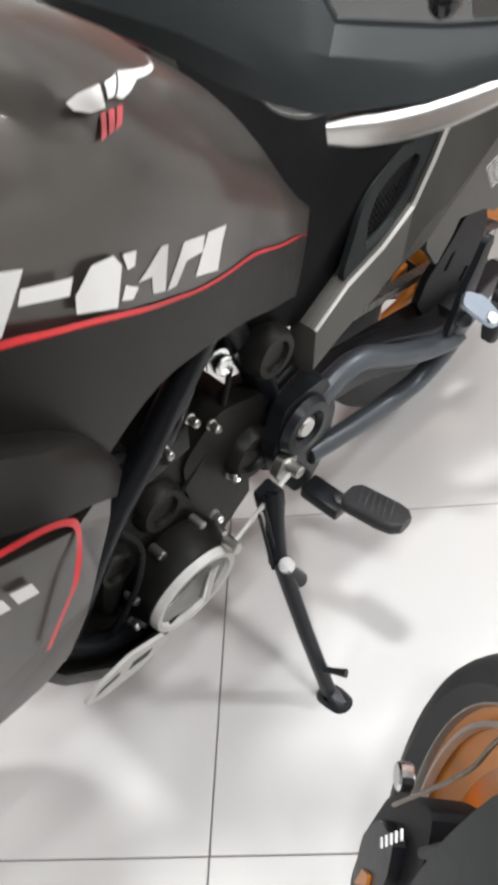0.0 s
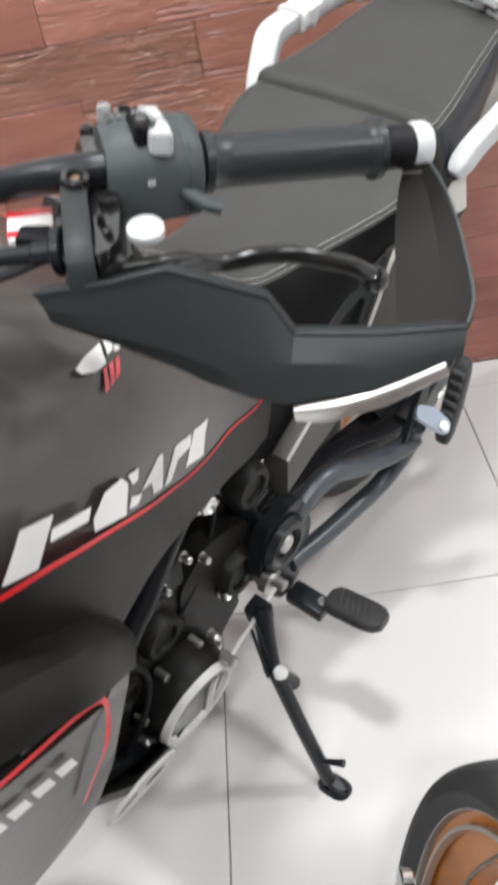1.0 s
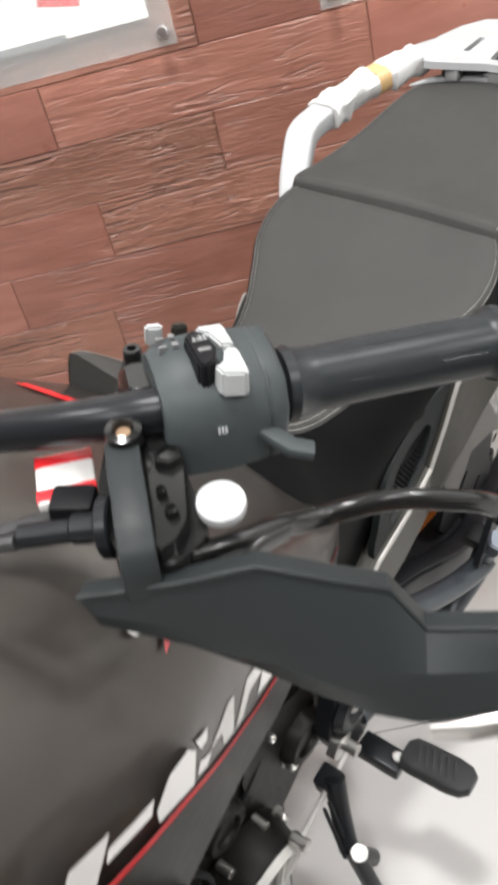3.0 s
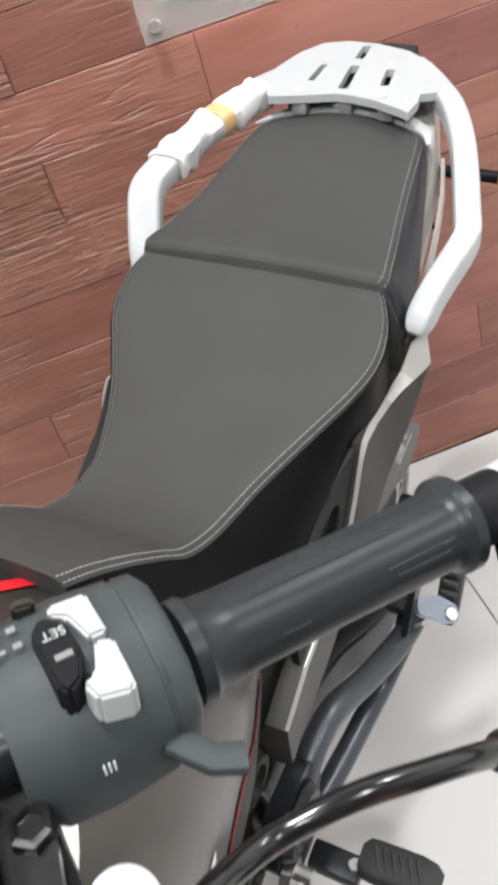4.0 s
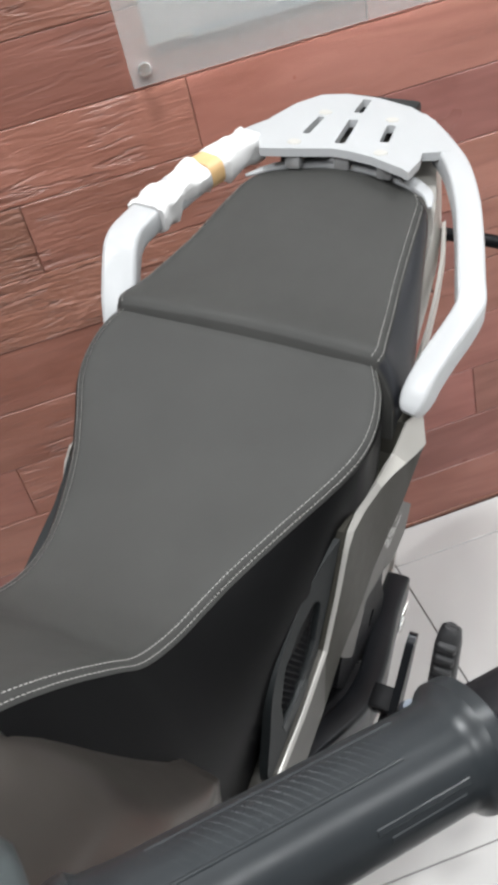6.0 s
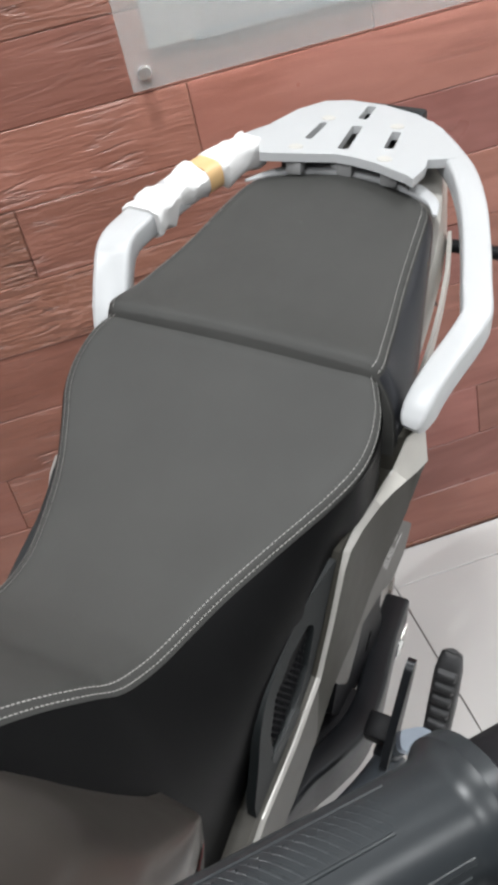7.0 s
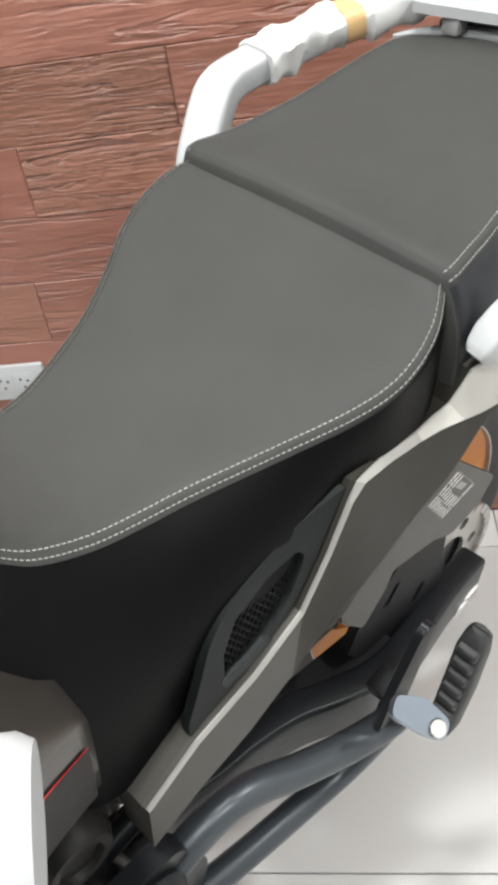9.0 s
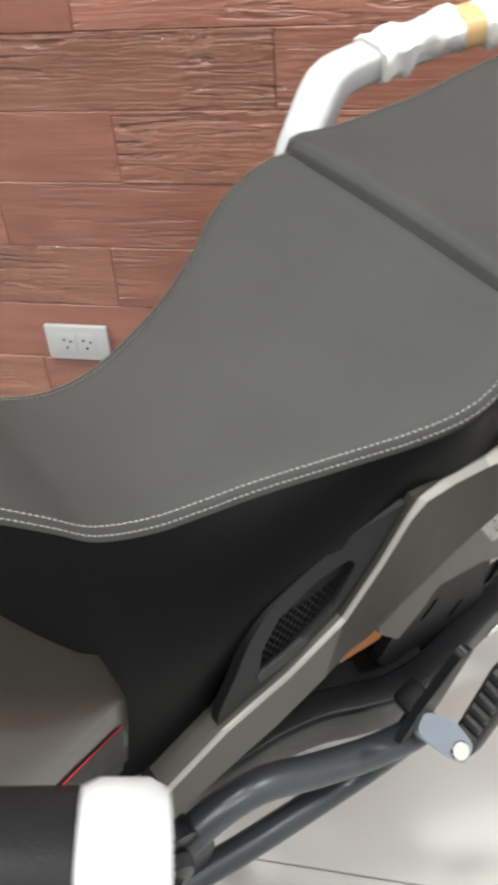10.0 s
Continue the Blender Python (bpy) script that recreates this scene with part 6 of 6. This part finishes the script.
        inner = smooth_path([(0.4815, 0.3496, 1.106), (0.5035, 0.3599, 1.103), (0.5356, 0.3774, 1.096), (0.5845, 0.4081, 1.088), (0.5946, 0.4157, 1.0855), (0.6046, 0.4233, 1.083)], 3)
        rings = []
        for p, q in zip(outer, inner):
            fold = p.lerp(q, 0.36) + Vector((0.002, 0.002, -0.003))
            back = Vector((0.0032, 0.0026, -0.0022))
            rings.append([p, fold, q, q + back, fold + back, p + back])
        add_loft(bm, rings)
        add_sweep(bm, [be - d * 0.002 + Vector((0.004, 0.004, -0.006)), (outer[0] + inner[0]) / 2], rounded(0.020, 0.006, 0.002, 2))
        # darker colour stands in for shade, as the upward face catches the lamp
        arm = part("guard_arm", bm, COVER, guard, "thin folded plastic arm, coloured dark to catch less light", angle=14)
        # edge highlight of the arm, put in as a paler grey
        bm = bmesh.new()
        add_tube(bm, outer, 0.0011, 6, smooth=0)
        part("arm_lip_highlight", bm, HOUSING, arm, "thin edge, coloured paler as a highlight")
        bm = bmesh.new()
        path = smooth_path([(0.675, 0.396, 1.045), (0.662, 0.416, 1.050), (0.641, 0.438, 1.059), (0.616, 0.463, 1.075)], 4)
        add_sweep(bm, path, rounded(0.013, 0.0145, 0.004, 3), scale=[0.8 + 0.2 * min(1, i / 2) - 0.4 * max(0, (i - 8) / 5) for i in range(len(path))])
        part("trim", bm, ALLOY, guard, "silver trim strip")
        bm = bmesh.new()
        add_sweep(bm, smooth_path([(0.672, 0.223, 1.143), (0.684, 0.234, 1.1435), (0.704, 0.256, 1.140), (0.718, 0.271, 1.133), (0.7235, 0.277, 1.120), (0.7245, 0.278, 1.100)], 4), rounded(0.0165, 0.0035, 0.0012, 2))
        part("bracket", bm, GREY_PLASTIC, guard, "flat dark grey bracket")
    # clamps in the middle
    for y in (0.03, -0.06):
        bm = bmesh.new()
        add_box(bm, (0.74, y, 1.085), (0.045, 0.03, 0.05), bevel=0.006)
        part("bar_clamp", bm, DARK_METAL, bar)
    bm = bmesh.new()
    add_box(bm, (0.80, -0.01, 1.03), (0.16, 0.22, 0.03), (0, 8, 0), bevel=0.01)
    part("top_yoke", bm, DARK_METAL, root)
    bm = bmesh.new()
    add_cyl(bm, (0.90, 0, 0.72), (0.82, 0, 1.03), 0.03, 20)
    part("steering_head", bm, DARK_METAL, root)
    return root


bike = motorcycle()
bike.matrix_world = pose(0.2085, 0.8245, 0, 0, 0, -131.3) @ pose(0, 0, 0, -11.0, 0, 0)


def second_motorcycle():
    """The neighbour, nose to tail beside the first: only its front wheel comes into view; the rest is kept low and plain."""
    root = tagged(new("motorcycle"), "second parked motorcycle with black tyre, gold fork and black brake caliper", "motorcycle", "parked motorcycles", "thing")
    front = wheel("front_wheel", root, 0.0, 0.338, 0.326, 0.286, 0.110, True)
    bm = bmesh.new()
    add_lathe(bm, [(0.263, 0.034), (0.264, 0.042), (0.268, 0.042), (0.269, 0.034)], (0, 0, 0.338), (0, 1, 0), 64, closed=True)
    part("rim_ridge", bm, ALLOY, front, "bright inner rim ridge")
    for s in (1, -1):
        bm = bmesh.new()
        add_tube(bm, [(0.0, s * 0.105, 0.342), (-0.22, s * 0.105, 0.80)], 0.028, 18, smooth=0)
        leg = part("fork_leg", bm, GOLD, root, "gold fork leg")
        bm = bmesh.new()
        side_plate(bm, round_outline([(0.213, 0.30), (0.206, 0.385), (0.176, 0.445), (0.142, 0.490), (0.120, 0.455), (0.118, 0.36), (0.150, 0.255), (0.196, 0.225)], 0.016), 0.102, 0.042, s, 0.005)
        cal = part("brake_caliper", bm, BLACK, leg, "black brake caliper with a small white mark")
        bm = bmesh.new()
        side_plate(bm, round_outline([(0.196, 0.33), (0.185, 0.385), (0.15, 0.42), (0.132, 0.39), (0.142, 0.32), (0.175, 0.28)], 0.010), 0.113, 0.012, s, 0.003)
        part("caliper_cover", bm, DARK_METAL, cal)
        for k in range(5):
            bm = bmesh.new()
            x, z = 0.168 - k * 0.0046, 0.388 + k * 0.0140
            side_plate(bm, [(x, z), (x - 0.002, z + 0.0045), (x - 0.010, z + 0.002), (x - 0.008, z - 0.003)], 0.1142, 0.001, s, 0)
            part("mark_bar", bm, DECAL, cal)
        for x, z in ((0.202, 0.425),):
            bm = bmesh.new()
            add_cyl(bm, (x, s * 0.094, z), (x, s * 0.107, z), 0.0120, 14)
            part("caliper_bolt", bm, CHROME, cal, "bright bolt", angle=25)
        bm = bmesh.new()
        add_tube(bm, [(0.13, s * 0.10, 0.45), (0.10, s * 0.10, 0.52), (0.02, s * 0.09, 0.62), (-0.10, s * 0.08, 0.70)], 0.005, 8)
        part("brake_hose", bm, RUBBER, cal)
        bm = bmesh.new()
        add_tube(bm, [(0.175, s * 0.112, 0.43), (0.165, s * 0.118, 0.45), (0.145, s * 0.119, 0.505), (0.130, s * 0.119, 0.547), (0.119, s * 0.119, 0.58), (0.110, s * 0.118, 0.613), (0.105, s * 0.117, 0.655), (0.09, s * 0.11, 0.72)], 0.0017, 8)
        part("sensor_cable", bm, BRAID, cal, "thin braided cable")
        bm = bmesh.new()
        side_plate(bm, round_outline([(0.166, 0.330), (0.166, 0.300), (0.148, 0.340), (0.154, 0.348)], 0.003), 0.116, 0.010, s, 0.002)
        part("caliper_tab", bm, GOLD, cal, "gold lug of the caliper")
        bm = bmesh.new()
        side_plate(bm, round_outline([(0.058, 0.690), (0.068, 0.640), (0.076, 0.585), (0.078, 0.53), (0.075, 0.44), (0.04, 0.37), (-0.06, 0.40), (-0.16, 0.60), (-0.14, 0.72), (-0.02, 0.74)], 0.02), 0.135, 0.010, s, 0.004)
        part("fork_cover", bm, GREY_PLASTIC, root, "plain dark grey fork cover")
    bm = bmesh.new()
    add_loft(bm, [[(x, y * w, z + dz) for y, dz in ((1, 0), (0.8, 0.06), (0, 0.08), (-0.8, 0.06), (-1, 0), (-0.7, -0.14), (0.7, -0.14))] for x, w, z in ((-0.30, 0.10, 0.70), (-0.42, 0.14, 0.74), (-0.62, 0.13, 0.72), (-0.75, 0.10, 0.66))])
    part("fuel_tank", bm, ANTHRACITE, root)
    bm = bmesh.new()
    add_loft(bm, [[(x, y * w, z + dz) for y, dz in ((1, 0), (0.7, 0.03), (-0.7, 0.03), (-1, 0), (-0.8, -0.05), (0.8, -0.05))] for x, w, z in ((-0.72, 0.09, 0.66), (-0.95, 0.13, 0.68), (-1.25, 0.11, 0.74), (-1.40, 0.07, 0.77))])
    part("seat", bm, VINYL, root)
    bm = bmesh.new()
    add_box(bm, (-0.62, 0, 0.42), (0.34, 0.24, 0.34), (0, 12, 0), bevel=0.03)
    part("engine", bm, ENGINE, root)
    wheel("rear_wheel", root, -1.40, 0.31, 0.31, 0.216, 0.15, False)
    for s in (1, -1):
        bm = bmesh.new()
        add_tube(bm, [(-0.75, s * 0.09, 0.38), (-1.40, s * 0.105, 0.31)], 0.022, 12, smooth=0)
        part("swing_arm", bm, DARK_METAL, root)
        bm = bmesh.new()
        add_tube(bm, [(-0.26, s * 0.05, 0.74), (-0.50, s * 0.10, 0.60), (-0.80, s * 0.10, 0.40)], 0.018, 12)
        part("frame_rail", bm, DARK_METAL, root)
    return root


second = second_motorcycle()
second.matrix_world = pose(0.221, -0.33, 0, 0, 0, 89.75) @ pose(0, 0, 0, 15.0, 0, 0)


# ---- on the wall ----
def wall_sign(x0, x1, z0, z1, dark):
    """A printed sheet behind a clear acrylic plate on four stand-off bolts."""
    root = tagged(new("wall_sign"), "printed white poster behind a clear acrylic plate on metal stand-offs", "sign", "wall signs", "thing")
    root.matrix_world = pose((x0 + x1) / 2, Y1 - 0.024, z0)
    w, h = x1 - x0, z1 - z0
    bm = bmesh.new()
    add_box(bm, (0, 0, h / 2), (w, 0.006, h), bevel=0.0015)
    p = part("acrylic_plate", bm, CLEAR, root, "clear acrylic plate")
    p.visible_shadow = False
    bm = bmesh.new()
    add_box(bm, (0, 0.006, h / 2 + 0.006), (w - 0.075, 0.0012, h - 0.085), bevel=0)
    sheet = part("printed_sheet", bm, PAPER if dark else PRINT_PALE, root, "white printed sheet")
    bm = bmesh.new()
    add_lathe(bm, [(0.075, 0), (0.105, 0), (0.105, 0.0006), (0.075, 0.0006)], (w * (-0.18 if dark else 0.05), 0.0050, 0.155), (0, -1, 0), 40, closed=True)
    part("printed_ring", bm, PRINT_BLACK if dark else PRINT_GREY, sheet, "printed dark ring")
    bm = bmesh.new()
    add_box(bm, (w * 0.26, 0.0048, 0.115), (0.07, 0.001, 0.035), (0, 12, 0), bevel=0)
    part("printed_shape", bm, RED if dark else PRINT_GREY, sheet, "printed shape")
    bm = bmesh.new()
    add_box(bm, (w * -0.05, 0.0048, 0.05), (w * 0.6, 0.001, 0.012), bevel=0)
    part("printed_bar", bm, PRINT_GREY, sheet)
    for x in (-w / 2 + 0.022, w / 2 - 0.022):
        for z in (0.022, h - 0.022):
            bm = bmesh.new()
            add_cyl(bm, (x, 0.036, z), (x, -0.008, z), 0.010, 20)
            part("stand_off", bm, CHROME, root, "bright stand-off bolt")
    return root


# the unseen tops are made tall to whiten reflections in the tank
wall_sign(0.352, 1.05, 1.022, 2.02, False)
wall_sign(-0.62, 0.105, 1.030, 2.03, True)


def wall_outlet(x, z):
    root = tagged(new("wall_outlet"), "white twin wall outlet with two three-hole sockets", "outlet", "", "thing")
    root.matrix_world = pose(x, Y1, z)
    bm = bmesh.new()
    add_box(bm, (0, -0.004, 0), (0.119, 0.010, 0.070), bevel=0.003)
    part("cover_plate", bm, WHITE, root)
    for sx in (-0.019, 0.019):
        bm = bmesh.new()
        add_box(bm, (sx, -0.0093, 0), (0.034, 0.0016, 0.040), bevel=0.0006)
        sock = part("socket", bm, WHITE, root)
        for dx, dz in ((-0.006, 0.007), (0.007, 0.004), (-0.001, -0.009)):
            bm = bmesh.new()
            add_cyl(bm, (sx + dx, -0.0098, dz), (sx + dx, -0.0106, dz), 0.0027, 10)
            part("socket_hole", bm, PRINT_BLACK, sock)
    return root


wall_outlet(-0.2505, 0.382)


# ---- pieces of the wall and the floor ----
def wall_planks():
    pitch, z = 0.1115, 0.0095 - 0.1115
    starts = {5: -0.16, 6: 0.25, 7: -0.12, 8: 0.134, 9: -0.157, 10: 0.138}
    row = 0
    rnd = random.Random(4)
    far_v, far_f = [], []
    while z < ZP:
        z0, z1 = max(0.0, z), min(ZP, z + pitch)
        x = starts.get(row, rnd.uniform(-0.3, 0.3))
        while x > X0:
            x -= 0.59
        while x < XP and z1 - z0 > 0.004:
            a, b = max(x, X0), min(x + 0.59, XP)
            if b - a > 0.01:
                g, t = 0.0005, rnd.uniform(0.0, 0.0030)
                c = 0.0011
                yb, yf = Y1 + 0.0125, Y1 + 0.003 - t
                v = [(a + g, yb, z0 + g), (b - g, yb, z0 + g), (b - g, yb, z1 - g), (a + g, yb, z1 - g),
                     (a + g, yf + c, z0 + g), (b - g, yf + c, z0 + g), (b - g, yf + c, z1 - g), (a + g, yf + c, z1 - g),
                     (a + g + c, yf, z0 + g + c), (b - g - c, yf, z0 + g + c), (b - g - c, yf, z1 - g - c), (a + g + c, yf, z1 - g - c)]
                f = [(8, 9, 10, 11)]
                for k in range(4):
                    m = (k + 1) % 4
                    f += [(k, m, 4 + m, 4 + k), (4 + k, 4 + m, 8 + m, 8 + k)]
                if z0 < 1.6:
                    me = bpy.data.meshes.new("plank")
                    me.from_pydata(v, [], f)
                    me.materials.append(PLANK)
                    new("plank", me).parent = wall_north
                else:
                    far_f += [tuple(k + len(far_v) for k in q) for q in f]
                    far_v += v
            x += 0.59
        z += pitch
        row += 1
    me = bpy.data.meshes.new("upper_planks")
    me.from_pydata(far_v, [], far_f)
    me.materials.append(PLANK)
    ob = tagged(new("upper_planks", me), kind="stuff")
    ob.parent = wall_north


def floor_tiles():
    meshes = {}
    nx0, nx1, ny0, ny1 = -6, 7, -9, 3
    for i in range(nx0, nx1):
        for j in range(ny0, ny1):
            a, b = i * 0.6, (i + 1) * 0.6
            c, d = j * 0.6, min((j + 1) * 0.6, Y1)
            key = round(d - c, 3)
            if key not in meshes:
                g, h, e = 0.0012, 0.0, 0.0009
                w, l = 0.6, key
                v = [(g, g, -0.004), (w - g, g, -0.004), (w - g, l - g, -0.004), (g, l - g, -0.004), (g, g, h - e), (w - g, g, h - e), (w - g, l - g, h - e), (g, l - g, h - e),
                     (g + e, g + e, h), (w - g - e, g + e, h), (w - g - e, l - g - e, h), (g + e, l - g - e, h)]
                f = [(8, 9, 10, 11)]
                for k in range(4):
                    m = (k + 1) % 4
                    f += [(k, m, 4 + m, 4 + k), (4 + k, 4 + m, 8 + m, 8 + k)]
                me = bpy.data.meshes.new("floor_tile")
                me.from_pydata(v, [], f)
                me.materials.append(TILE)
                meshes[key] = me
            ob = new("floor_tile", meshes[key])
            ob.matrix_world = pose(a, c, 0)
            ob.parent = floor


wall_planks()
floor_tiles()
